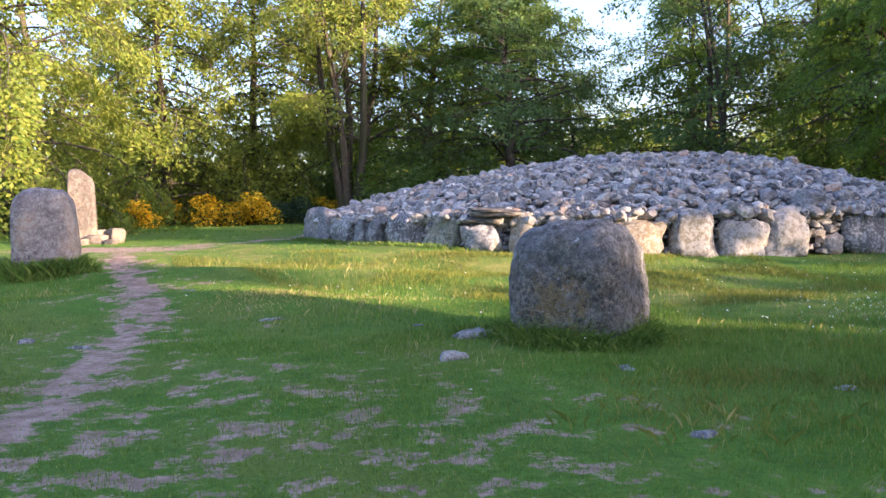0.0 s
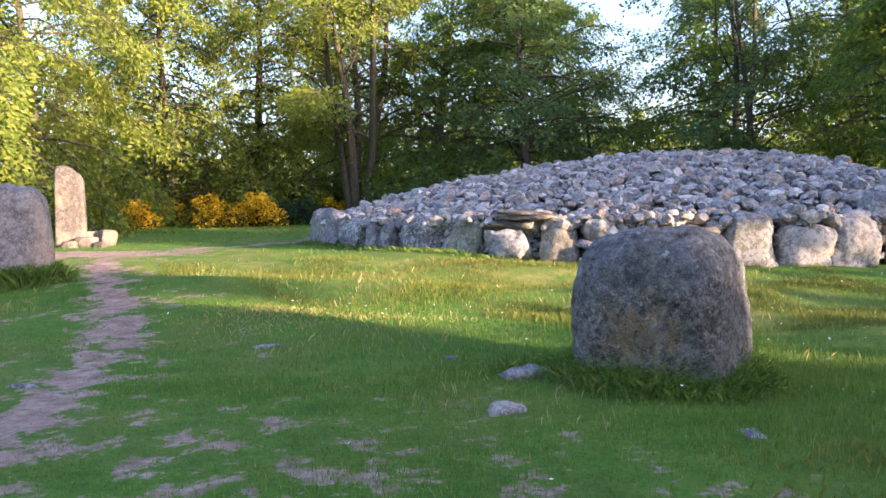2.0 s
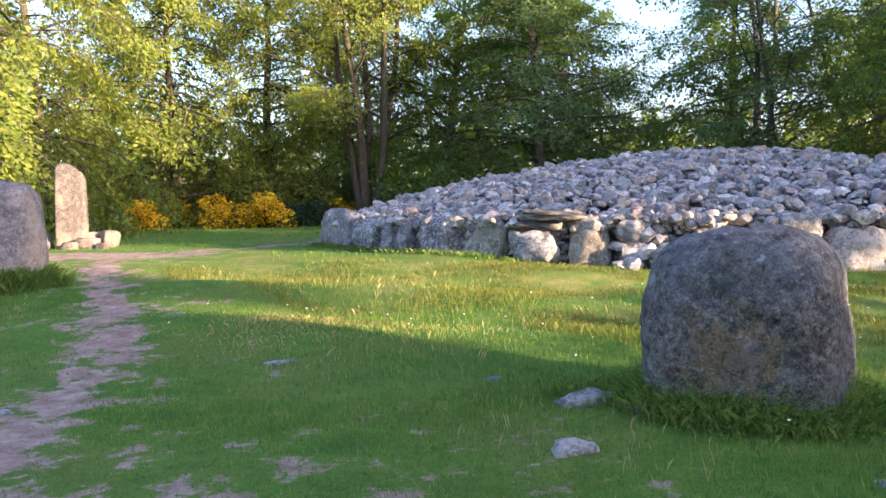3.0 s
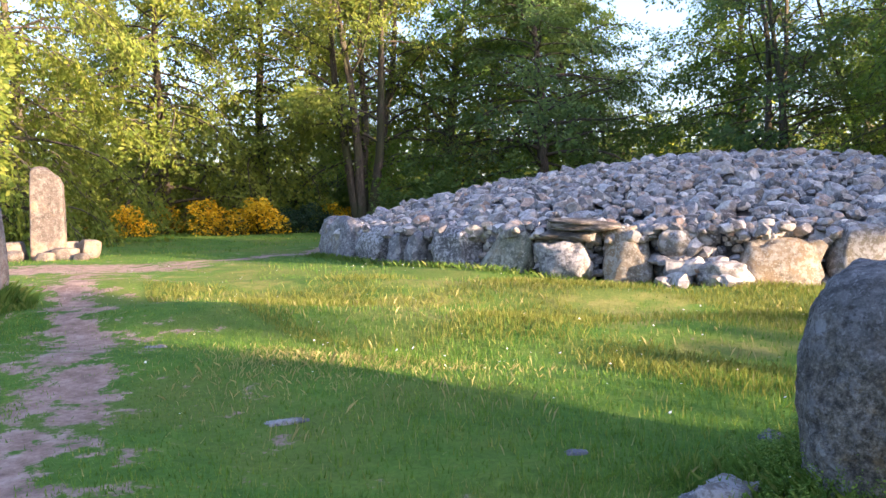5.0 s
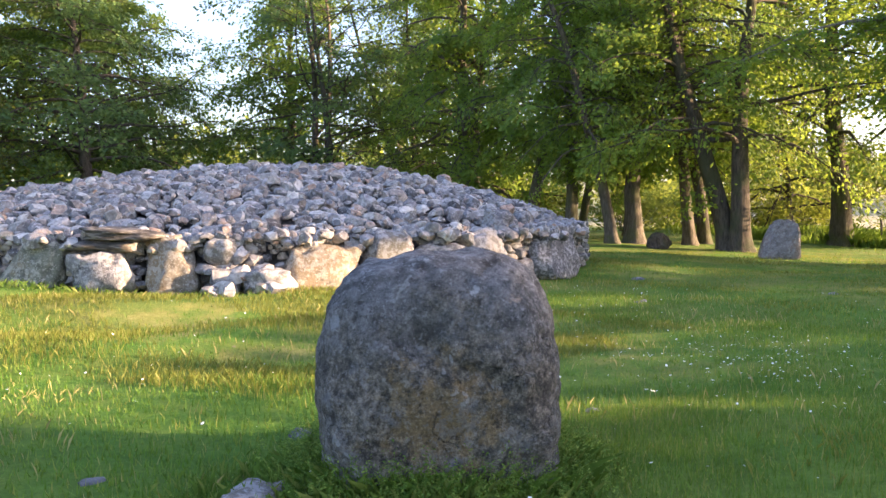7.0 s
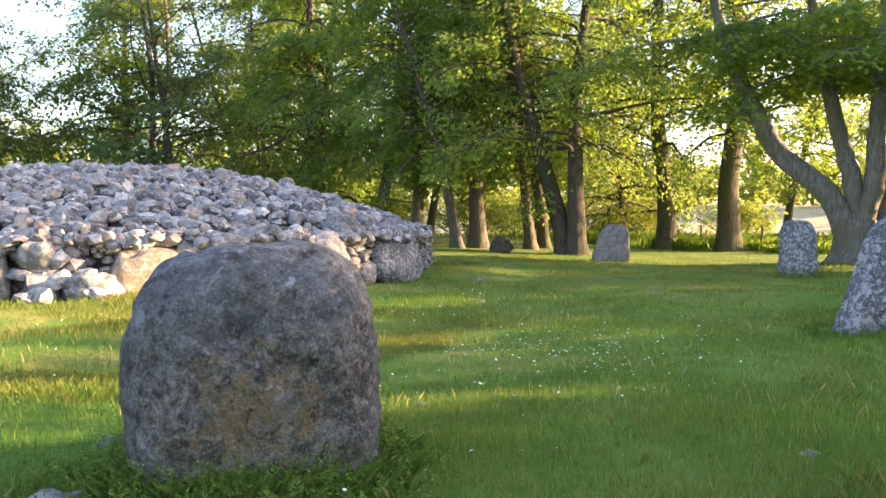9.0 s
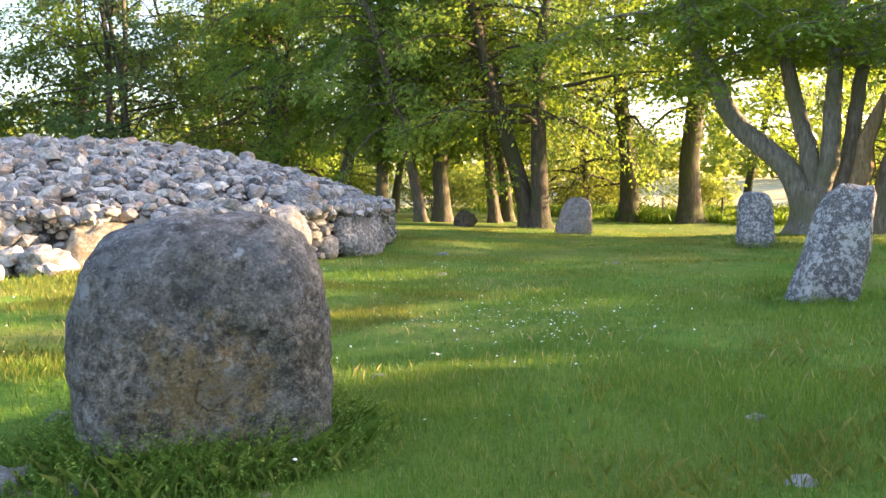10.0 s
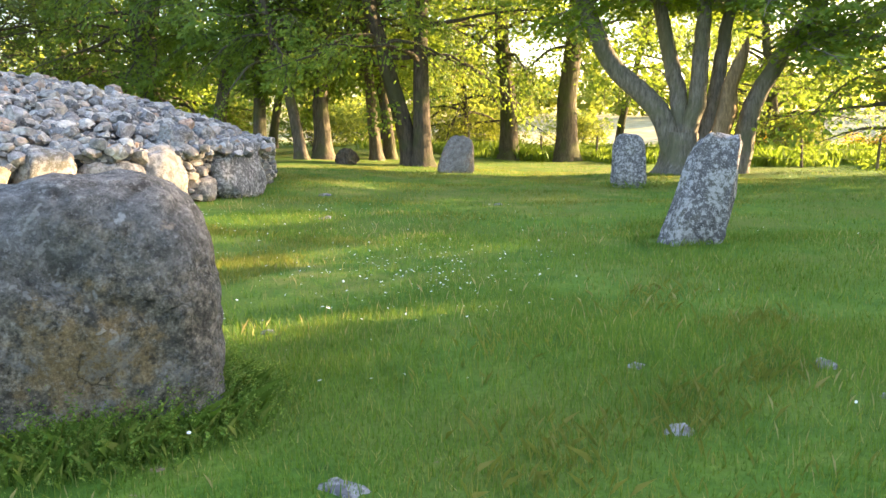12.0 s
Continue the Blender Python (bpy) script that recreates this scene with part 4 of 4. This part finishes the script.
def old_tree():
    """The great tree of the grove: heavy limbs that part near the ground."""
    w = Wood(40)
    w2 = Wood(41)
    r = w.r
    ob = tagged(new("tree"), "great old tree with heavy grey limbs forking near the ground", "tree", "trees round the clearing")
    # each limb: its girth, and places as (across, deep, up)
    limbs = [(0.37, [(-0.1, 0.0, 0.7), (-0.75, -0.1, 2.2), (-2.2, -0.3, 3.6), (-2.95, -0.6, 5.1), (-3.6, -0.9, 6.7), (-4.0, -1.1, 8.2), (-4.3, -1.0, 11.5)]),
             (0.30, [(-0.05, 0.1, 0.7), (0.0, 0.15, 2.3), (-0.35, 0.3, 3.7), (-0.75, 0.4, 5.5), (-1.1, 0.5, 7.2), (-1.35, 0.5, 9.4), (-1.7, 0.4, 12.5)]),
             (0.30, [(0.15, -0.1, 0.7), (0.5, -0.15, 2.4), (0.6, -0.2, 4.1), (0.62, -0.1, 5.6), (0.85, 0.2, 8.0), (1.0, 0.4, 10.2), (1.2, 0.6, 12.8)]),
             (0.27, [(0.35, 0.2, 0.6), (1.0, 0.5, 2.0), (1.25, 0.7, 3.6), (1.5, 0.9, 5.5), (2.2, 1.2, 7.6), (2.8, 1.4, 9.6), (3.2, 1.5, 11.5)]),
             (0.36, [(1.9, 0.5, -0.2), (2.1, 0.5, 1.2), (2.35, 0.5, 2.4), (3.0, 0.4, 3.7), (3.8, 0.2, 5.0), (4.9, 0.0, 6.8), (5.8, 0.0, 8.8)])]
    deep = np.array([0.961, 0.277, 0.0])
    across = np.array([0.277, -0.961, 0.0])

    def world(row):
        return across * row[0] + deep * row[1] + np.array([0, 0, row[2]])

    h = np.array([0, 0.08, 0.18, 0.32, 0.5, 0.7, 0.85, 1.0])
    w.tube(np.stack([0.03 * h, -0.05 * h, -0.2 + 1.6 * h], -1), 0.62 + 0.65 * np.exp(-h * 6.0), 18, 0.10)
    part("trunk", w.wood("trunk", M_BARK_GREY), ob)
    lines = []
    for girth, rows in limbs:
        knots = np.array([world(row) for row in rows])
        t = np.linspace(0, len(rows) - 1.001, 26)
        i = t.astype(int)
        f = (t - i)[:, None]
        a, b, c, d = knots[np.maximum(i - 1, 0)], knots[i], knots[i + 1], knots[np.minimum(i + 2, len(rows) - 1)]
        p = 0.5 * (2 * b + (c - a) * f + (2 * a - 5 * b + 4 * c - d) * f ** 2 + (3 * b - a - 3 * c + d) * f ** 3)
        p += r.normal(0, 0.025, p.shape)
        w.tube(p, girth * (1.12 - np.linspace(0, 1, 26)) ** 0.65, 12, 0.05)
        part("limb", w.wood("limb", M_BARK_GREY), ob)
        lines.append(p)
    for p in lines:
        for k in range(18):
            f = r.uniform(0.46, 1.0) * 24.9
            i0 = int(f)
            s = p[i0] + (p[i0 + 1] - p[i0]) * (f - i0)
            a = r.uniform(0, 6.28)
            q = curve(r, s, (math.cos(a), math.sin(a), 0.25), r.uniform(3, 6.5), 8, 0.12, -0.08)
            w2.tube(q, np.linspace(0.07, 0.01, 8), 5)
            for _ in range(15):
                j = r.uniform(1.0, 6.9)
                j0 = int(j)
                e = q[j0] + (q[j0 + 1] - q[j0]) * (j - j0)
                b = r.uniform(0, 6.28)
                tw = curve(r, e, (math.cos(b), math.sin(b), 0), r.uniform(0.6, 1.9), 5, 0.12, -0.10)
                w2.tube(tw[::4], [0.012, 0.004], 3)
                plane = np.array([math.cos(b) * 0.45, math.sin(b) * 0.45, 0.85])
                w.spray(tw, 30, 0.36, plane / np.linalg.norm(plane))
    snag = np.array([world(row) for row in [(1.15, -0.3, -0.1), (1.2, -0.35, 0.6), (1.25, -0.3, 1.3), (1.45, -0.3, 2.1), (1.5, -0.3, 2.9), (1.75, -0.2, 3.6), (1.95, -0.2, 4.1), (2.0, -0.2, 4.5)]])
    w.tube(snag, [0.5, 0.34, 0.27, 0.30, 0.22, 0.2, 0.12, 0.01], 12, 0.2)
    part("snag", w.wood("snag", M_SNAG), ob, label="broken bare snag of warm brown wood")
    part("branchwork", w2.wood("branchwork", M_BARK_GREY), ob, kind="stuff")
    part("crown", w.leaves("crown", M_BEECH, 0.20, 0.4), ob)
    ob.matrix_basis = pose(27.2, 12.6, float(land(27.2, 12.6)), 0, 0, 0)


old_tree()

# ---- shrubs, the far wood ----


def make_bush(seed, size, leaves, leaf_mat, leaf, label, name="bush", flowers=0):
    w = Wood(seed)
    r = w.r
    sx, sy, sz = size
    blobs = [(r.uniform(-0.5, 0.5) * sx, r.uniform(-0.5, 0.5) * sy, r.uniform(0.15, 0.75) * sz, r.uniform(0.22, 0.42)) for _ in range(14)]
    for x, y, z, _ in blobs:
        w.tube(curve(r, (x * 0.25, y * 0.25, -0.1), (x, y, z + 0.2), math.hypot(math.hypot(x, y) * 0.75, z) + 0.1, 6, 0.08, 0.02), np.linspace(0.035, 0.01, 6), 5)
    per = leaves // len(blobs)
    for x, y, z, s in blobs:
        d = r.normal(0, 1, (per, 3))
        d /= np.linalg.norm(d, axis=1)[:, None]
        rad = r.uniform(0.55, 1.1, per)[:, None]
        at = np.array([x, y, z]) + d * rad * s * np.array([sx, sy, sz]) * 0.8
        at[:, 2] = np.abs(at[:, 2])
        w.leaf_at.append(at)
        w.leaf_dir.append(d)
    ob = tagged(new(name), label, "bush", "bushes along the edge")
    part("stem", w.wood("stem", M_BARK_DARK), ob)
    all_at, all_dir = np.concatenate(w.leaf_at), np.concatenate(w.leaf_dir)
    if flowers:
        pick = r.uniform(0, 1, len(all_at)) < flowers * (0.35 + np.clip(all_at[:, 2] / sz, 0, 1))
        w.leaf_at, w.leaf_dir = [all_at[pick]], [all_dir[pick]]
        part("blossom", w.leaves("blossom", M_BROOM, leaf, 0.9, 0.8), ob, label="deep yellow blossom")
        w.leaf_at, w.leaf_dir = [all_at[~pick]], [all_dir[~pick]]
    part("foliage", w.leaves("foliage", leaf_mat, leaf, 0.7), ob)
    return ob


broom = make_bush(1, (3.0, 2.2, 1.9), 3800, M_BROOM_GREEN, 0.14, "broom bush in deep yellow flower", "broom_bush", 0.95)
put(broom, -7.7, 46.2, 0, 1.1, True)
put(broom, -12.7, 44.6, 130, 0.95)
put(broom, -6.3, 46.6, 90, 1.15)
put(broom, -14.6, 50.5, 40, 1.05)
put(broom, -12.9, 50.8, 150, 0.95)
put(broom, -22, 58, 200, 1.0)
put(broom, -11.6, 55.5, 20, 0.75)
put(broom, -2.3, 52, 60, 0.95)
put(broom, 52, 15, 60, 0.8)
put(broom, 55, 24, 10, 0.7)
put(broom, 58, 9, 100, 0.8)
pine = make_bush(2, (2.2, 2.0, 1.8), 4200, M_PINE, 0.13, "low dark blue-green pine bush", "pine_bush")
put(pine, -4.7, 48, 0, 1.0, True)
put(pine, -3.4, 50, 80, 0.8)
shrub = make_bush(3, (5, 3.5, 4.2), 6500, M_YEW, 0.24, "dark green thicket under the trees")
put(shrub, 3, 45, 0, 1.0, True)
for x, y, t, s in [(8, 42, 60, 0.9), (12, 46, 100, 1.0), (16, 43, 10, 0.85), (-6, 58, 30, 1.1), (-14, 60, 200, 1.1), (-20, 62, 90, 1.1), (-27, 58, 10, 1.1), (20, 44, 140, 0.8), (24, 44, 250, 0.8), (28, 44, 20, 0.8), (-2, 56, 0, 1.0), (-17, 40, 0, 0.8), (-9, 64, 120, 1.2)]:
    put(shrub, x, y, t, s)
hedge = make_bush(6, (5, 3.5, 4.2), 2200, M_BEECH, 0.42, "tall leafy hedge bush at the sunny edge")
for k, along in enumerate([-15, -12.0, -9, -6, -3, 0.0, 3.0, 5.3, 7.2, 9.6, 11.8, 13.6]):
    put(hedge, *sunward(25.5 + (k % 3), along), 70 * k, (1.6 if k < 8 else 1.36) + (0.12 if k < 7 else 0.24) * math.sin(k * 2.3), k == 0)
put(hedge, *sunward(27, 16.6), 60, 1.7)
for k, along in enumerate([4.5, 6.8, 8.6, 10.7, 12.9]):
    put(hedge, *sunward(30, along), 50 * k, (1.7 if k < 2 else 1.34) + 0.2 * math.sin(k * 2.0 + 0.5))
put(shade, *sunward(31, 4.4), 200, 1.45)
bright = make_bush(4, (4, 3, 2.6), 4200, M_SPRING, 0.2, "sunlit yellow-green leafy shrub")
put(bright, 48.5, 12.3, 0, 1.0, True)
for x, y, t, s in [(40, 40, 60, 1.2), (46, 38, 100, 1.3), (36, 44, 10, 1.2), (52, 34, 0, 1.2), (60, 30, 40, 1.2), (56, 20, 0, 0.7), (62, 4, 0, 1.0), (-1, 60, 0, 0.8), (33, 42, 30, 1.0), (50, 44, 0, 1.5)]:
    put(bright, x, y, t, s)


def far_wood():
    r = np.random.RandomState(77)
    at = []
    for a in np.arange(-50, 125, 1.6):
        d = r.uniform(105, 150)
        x, y = d * math.sin(radians(a)), d * math.cos(radians(a))
        h = r.uniform(7, 15) * (0.6 if a > 95 else 0.75 if a > 55 else 1.1)
        z = float(land(x, y))
        k = 260
        p = r.normal(0, 1, (k, 3))
        p /= np.linalg.norm(p, axis=1)[:, None]
        p *= r.uniform(0.5, 1.05, k)[:, None]
        at.append(p * (h * 0.42, h * 0.42, h * 0.5) + (x, y, z + h * 0.5))
    w = Wood(78)
    w.leaf_at = at
    w.leaf_dir = [r.normal(0, 1, a.shape) for a in at]
    tagged(new("far_wood", w.leaves("far_wood", M_SPRING, 1.3, 0.8, 0.8)), "distant sunlit woodland round the field", "woodland", kind="stuff")


far_wood()

# ---- the stump and the fence ----
def stump():
    bm = rock_shape(55, (1.0, 0.85, 0.62), 5, 0.7, 0.16, 5, 0.9, 0.45)
    place("tree_stump", finish("tree_stump", bm, M_BARK_DARK), 22.5, 23.1, 0.08, 0, "low dark weathered tree stump", "stump")


stump()


def fence():
    ob = tagged(new("fence"), "wooden post and wire fence beyond the trees", "fence")
    line = [(39.5, 28.0), (37.6, 22.6), (36.6, 19.2), (35.5, 15.6), (34.3, 12.2), (33.3, 9.6), (32.4, 7.0), (31.5, 4.2), (30.6, 1.4)]
    w = Wood(51)
    w.tube(np.array([(0, 0, -0.1), (0.01, 0, 0.5), (0.0, 0.01, 1.1), (0, 0, 1.14), (0, 0, 1.145)]), [0.055, 0.05, 0.05, 0.04, 0.004], 8, 0.04)
    post = w.wood("post", M_POST)
    for k, (x, y) in enumerate(line):
        part("post", post, ob, pose(x, y, float(land(x, y)), 2 * (k % 3 - 1), 3 * (k % 2), 30 * k))
    for z in (0.35, 0.7, 1.02):
        w.tube(np.array([(x, y, float(land(x, y)) + z) for x, y in line]), [0.006] * len(line), 4)
        part("wire", w.wood("wire", M_WIRE), ob)


fence()

# ---- grass and flowers ----


def blades(name, x, y, height, width, mat, label, lean=0.5, seed=1, category="grass", bent=True):
    """Single grass blades in one mesh: narrow, tapering, bent over to one side."""
    r = np.random.RandomState(seed)
    n = len(x)
    z = land(x, y) - 0.01
    b = r.uniform(0, 2 * np.pi, n)
    over = np.stack([np.cos(b), np.sin(b), 0 * b], -1)
    side = np.stack([-np.sin(b), np.cos(b), 0 * b], -1) * (width * 0.5)[:, None]
    tip = over * (height * np.abs(r.normal(0, lean, n)))[:, None]
    up = np.array([0, 0, 1.0]) * height[:, None]
    root = np.stack([x, y, z], -1)
    if bent:
        mid = root + tip * 0.3 + up * 0.6
        v = np.stack([root - side, root + side, mid + side * 0.8, root + tip + up, mid - side * 0.8], 1)
        faces = np.arange(5 * n).reshape(-1, 5)
    else:
        v = np.stack([root - side, root + side, root + tip + up], 1)
        faces = np.arange(3 * n).reshape(-1, 3)
    me = mesh_from(name, v.reshape(-1, 3), faces, mat)
    return tagged(new(name, me), label, category, kind="stuff")


STONES = [(2.65, 8.76, 0.74), (-5.68, 15.5, 0.58), (-8.5, 25.6, 0.4), (10.62, 7.95, 0.45), (20.1, 11.85, 0.45), (22.9, 18.85, 0.5)]


def clear(x, y):
    ok = np.hypot(x - CX, y - CY) > CR + 0.15
    for sx, sy, sr in STONES:
        ok &= np.hypot(x - sx, y - sy) > sr * 0.85
    return ok


def lumps(x, y, k=1.0, seed=0.0):
    """Smooth unevenness between 0 and 1."""
    return 0.5 + 0.25 * (np.sin(x * 1.7 * k + seed + 1.3 * np.sin(y * 0.9 * k)) + np.sin(y * 2.3 * k + 1.1 * seed + 1.7 * np.sin(x * 1.1 * k + 2)))


def sow(seed, x0, x1, y0, y1, per_m2):
    r = np.random.RandomState(seed)
    n = int((x1 - x0) * (y1 - y0) * per_m2)
    return r.uniform(x0, x1, n), r.uniform(y0, y1, n), r


def turf():
    xs, ys, hs, ws = [], [], [], []
    for seed, x0, x1, y0, y1, per, w in [(1, -5, 7, 3.2, 9.2, 3000, 0.007), (2, -7, 11, 9.2, 15, 1000, 0.011), (3, 7, 13, 4, 9.2, 1100, 0.011), (4, -10, 0, 15, 26, 170, 0.014), (5, 0, 8, 15, 18, 250, 0.012), (6, 11, 26, 4, 22, 220, 0.014), (7, -22, 0, 26, 50, 25, 0.03), (8, 24, 36, 2, 30, 50, 0.022)]:
        x, y, r = sow(seed, x0, x1, y0, y1, per)
        bare = worn(x, y) + r.normal(0, 0.12, len(x))
        keep = clear(x, y) & (bare < 0.52) & (r.uniform(0, 1, len(x)) > 0.6 * dry_sunlit(x, y)) & (r.uniform(0, 1, len(x)) < 0.35 + 0.65 * lumps(x, y, 1.3))
        x, y = x[keep], y[keep]
        lush = lumps(x, y, 0.8, 2.0)
        short = 1 - 0.55 * np.clip(worn(x, y) / 0.3, 0, 1)
        xs.append(x)
        ys.append(y)
        hs.append(r.uniform(0.025, 0.08, len(x)) * (0.6 + 0.9 * lush) * short + 0.012)
        ws.append(r.uniform(0.7, 1.3, len(x)) * w)
    blades("grass", np.concatenate(xs), np.concatenate(ys), np.concatenate(hs), np.concatenate(ws), M_GRASS, "short uneven green grass of the clearing", 0.6, 5, bent=False)


def long_grass():
    r = np.random.RandomState(12)
    xs, ys, hs = [], [], []
    for sx, sy, sr, n, h in [(2.65, 8.72, 0.72, 16000, 0.19), (-5.68, 15.4, 0.62, 5200, 0.32), (10.62, 7.95, 0.45, 700, 0.13), (1.55, 9.05, 0.2, 420, 0.13), (20.1, 11.85, 0.5, 300, 0.2)]:
        a = r.uniform(0, 2 * np.pi, n)
        d = sr * 0.82 + np.abs(r.normal(0, 0.2, n))
        xs.append(sx + d * np.cos(a))
        ys.append(sy + d * np.sin(a) * 0.92)
        hs.append(h * r.uniform(0.1, 1.1, n) ** 1.4 * np.exp(-np.maximum(0, d - sr) * 2.0) + 0.02)
    k = 2600
    a = np.radians(r.uniform(-80, -22, k))
    d = CR + 0.35 + np.abs(r.normal(0, 0.25, k))
    xs.append(CX + d * np.sin(a))
    ys.append(CY - d * np.cos(a))
    hs.append(r.uniform(0.05, 0.15, k))
    x, y, h = np.concatenate(xs), np.concatenate(ys), np.concatenate(hs)
    blades("long_grass", x, y, h, r.uniform(0.003, 0.006, len(x)), M_LONG, "long dark grass tufts against the stones", 0.55, 6)
    x, y, q = sow(21, 34, 50, -2, 32, 70)
    keep = lumps(x, y, 0.5) > 0.25
    x, y = x[keep], y[keep]
    blades("tall_herbs", x, y, q.uniform(0.15, 0.55, len(x)) * (0.6 + lumps(x, y, 0.9)), q.uniform(0.04, 0.09, len(x)), M_BEECH, "tall sunlit green herbs behind the fence", 0.5, 7, "plants")
    x, y, q = sow(23, -5, 8.5, 10.8, 17.6, 1100)
    u = 0.6 * x + 0.8 * y
    keep = clear(x, y) & (worn(x, y) < 0.3) & (q.uniform(0, 1, len(x)) < smooth(0.25, 0.75, lumps(x, y, 1.1, 4.0))) & (u > 10.6 + 0.5 * np.sin(x * 1.7))
    x, y = x[keep], y[keep]
    blades("meadow_grass", x, y, q.uniform(0.03, 0.115, len(x)), q.uniform(0.003, 0.006, len(x)), M_MEADOW_SUNLIT, "longer yellowish grass on the low ridges", 0.3, 9)
    x, y, q = sow(24, 11, 26, 8, 22, 130)
    keep = clear(x, y) & (q.uniform(0, 1, len(x)) < smooth(0.3, 0.8, lumps(x, y, 0.8, 4.0)))
    x, y = x[keep], y[keep]
    blades("grove_grass", x, y, q.uniform(0.04, 0.10, len(x)), q.uniform(0.006, 0.012, len(x)), M_MEADOW_SUNLIT, "yellowish grass towards the grove", 0.45, 11)
    # sunlit patches of the turf, drawn as tufts with the sun's yellow in their colour
    tufts = [(3.3, 6.35, 0.5, 450), (4.4, 6.0, 0.35, 320), (5.3, 5.75, 0.35, 320), (6.6, 6.1, 0.4, 300), (2.5, 5.6, 0.5, 300), (4.9, 7.4, 0.4, 200), (7.2, 7.1, 0.5, 300), (2.9, 5.1, 0.5, 260)]
    x = np.concatenate([q.normal(tx, s, n) for tx, ty, s, n in tufts])
    y = np.concatenate([q.normal(ty, s * 0.45, n) for tx, ty, s, n in tufts])
    blades("sunlit_tuft_grass", x, y, q.uniform(0.04, 0.12, len(x)), q.uniform(0.0025, 0.005, len(x)), M_MEADOW_SUNLIT, "tufts in the short turf, coloured yellow as if sunlit", 0.5, 13)
    x, y = q.normal(-0.6, 0.75, 2600), q.normal(12.2, 0.42, 2600)
    blades("pale_grass", x, y, q.uniform(0.025, 0.065, len(x)), q.uniform(0.002, 0.004, len(x)), M_SEED, "patch of pale dry grass", 0.6, 10)
    x, y, q = sow(22, -6, 12, 3.3, 17.5, 40)
    keep = clear(x, y) & (worn(x, y) < 0.3) & (lumps(x, y, 0.7, 1.0) > 0.52)
    x, y = x[keep], y[keep]
    blades("dry_stems", x, y, q.uniform(0.05, 0.14, len(x)), q.uniform(0.001, 0.002, len(x)), M_SEED, "thin straw-coloured grass stems", 0.3, 8)


def flowers():
    r = np.random.RandomState(31)
    groups = [(6.7, 9.2, 0.9, 230), (6.0, 10.4, 1.6, 90), (1.0, 12.0, 1.0, 36), (-1.0, 12.5, 2.0, 20), (0.5, 19.9, 1.0, 70), (7.6, 13.6, 1.6, 90), (9.0, 15.3, 1.8, 80), (10.5, 10.5, 2.5, 60), (-3.2, 17.0, 2.0, 30), (4.0, 14.5, 2.0, 40), (3.0, 7.5, 2.0, 16)]
    x = np.concatenate([r.normal(gx, s, n) for gx, gy, s, n in groups])
    y = np.concatenate([r.normal(gy, s * 0.7, n) for gx, gy, s, n in groups])
    keep = clear(x, y)
    x, y = x[keep], y[keep]
    verts, faces = [], []
    for px, py in zip(x, y):
        z = float(land(px, py)) + r.uniform(0.06, 0.17)
        rad = r.uniform(0.004, 0.013)
        t = r.normal(0, 0.35, 2)
        k = len(verts)
        verts.append((px, py, z + rad * 0.3))
        for j in range(6):
            a = j * math.pi / 3
            c, s = math.cos(a) * rad, math.sin(a) * rad
            verts.append((px + c, py + s, z + t[0] * c + t[1] * s))
        faces += [(k, k + 1 + j, k + 1 + (j + 1) % 6) for j in range(6)]
    tagged(new("wildflowers", mesh_from("wildflowers", verts, faces, M_PETAL)), "scattered small white wildflowers in the grass", "flowers", kind="stuff")


def herbs():
    """Small-leaved herbs that grow thick against the boulder and the rocks beside it."""
    w = Wood(61)
    r = w.r
    for cx, cy, rad, n, h in [(2.66, 8.765, 0.70, 4200, 0.36), (1.5, 8.95, 0.22, 90, 0.10), (-5.68, 15.4, 0.62, 260, 0.24)]:
        a = r.uniform(0, 6.283, n)
        d = rad + np.abs(r.normal(0, 0.17, n)) - 0.04
        for x, y, out in zip(cx + d * np.cos(a), cy + d * np.sin(a), d - rad):
            top = max(0.05, h * r.uniform(0.4, 1.15) * math.exp(-max(0.0, out) * 2.2))
            z = float(land(x, y)) - 0.01
            stem = curve(r, (x, y, z), (r.normal(0, 0.35), r.normal(0, 0.35), 1), top, 4, 0.12, 0.0)
            k = 13
            f = r.uniform(0.2, 1.0, k) * 2.99
            i = f.astype(int)
            w.leaf_at.append(stem[i] + (stem[i + 1] - stem[i]) * (f - i)[:, None])
            w.leaf_dir.append(np.stack([r.normal(0, 1, k), r.normal(0, 1, k), r.normal(0.5, 0.5, k)], -1))
    tagged(new("herbs", w.leaves("herbs", M_HERB, 0.017, 0.6, 0.5)), "small-leaved green herbs thick against the stones", "plants", kind="stuff")


turf()
long_grass()
herbs()
flowers()

# ---- the heap's stones, last ----
build_heap()
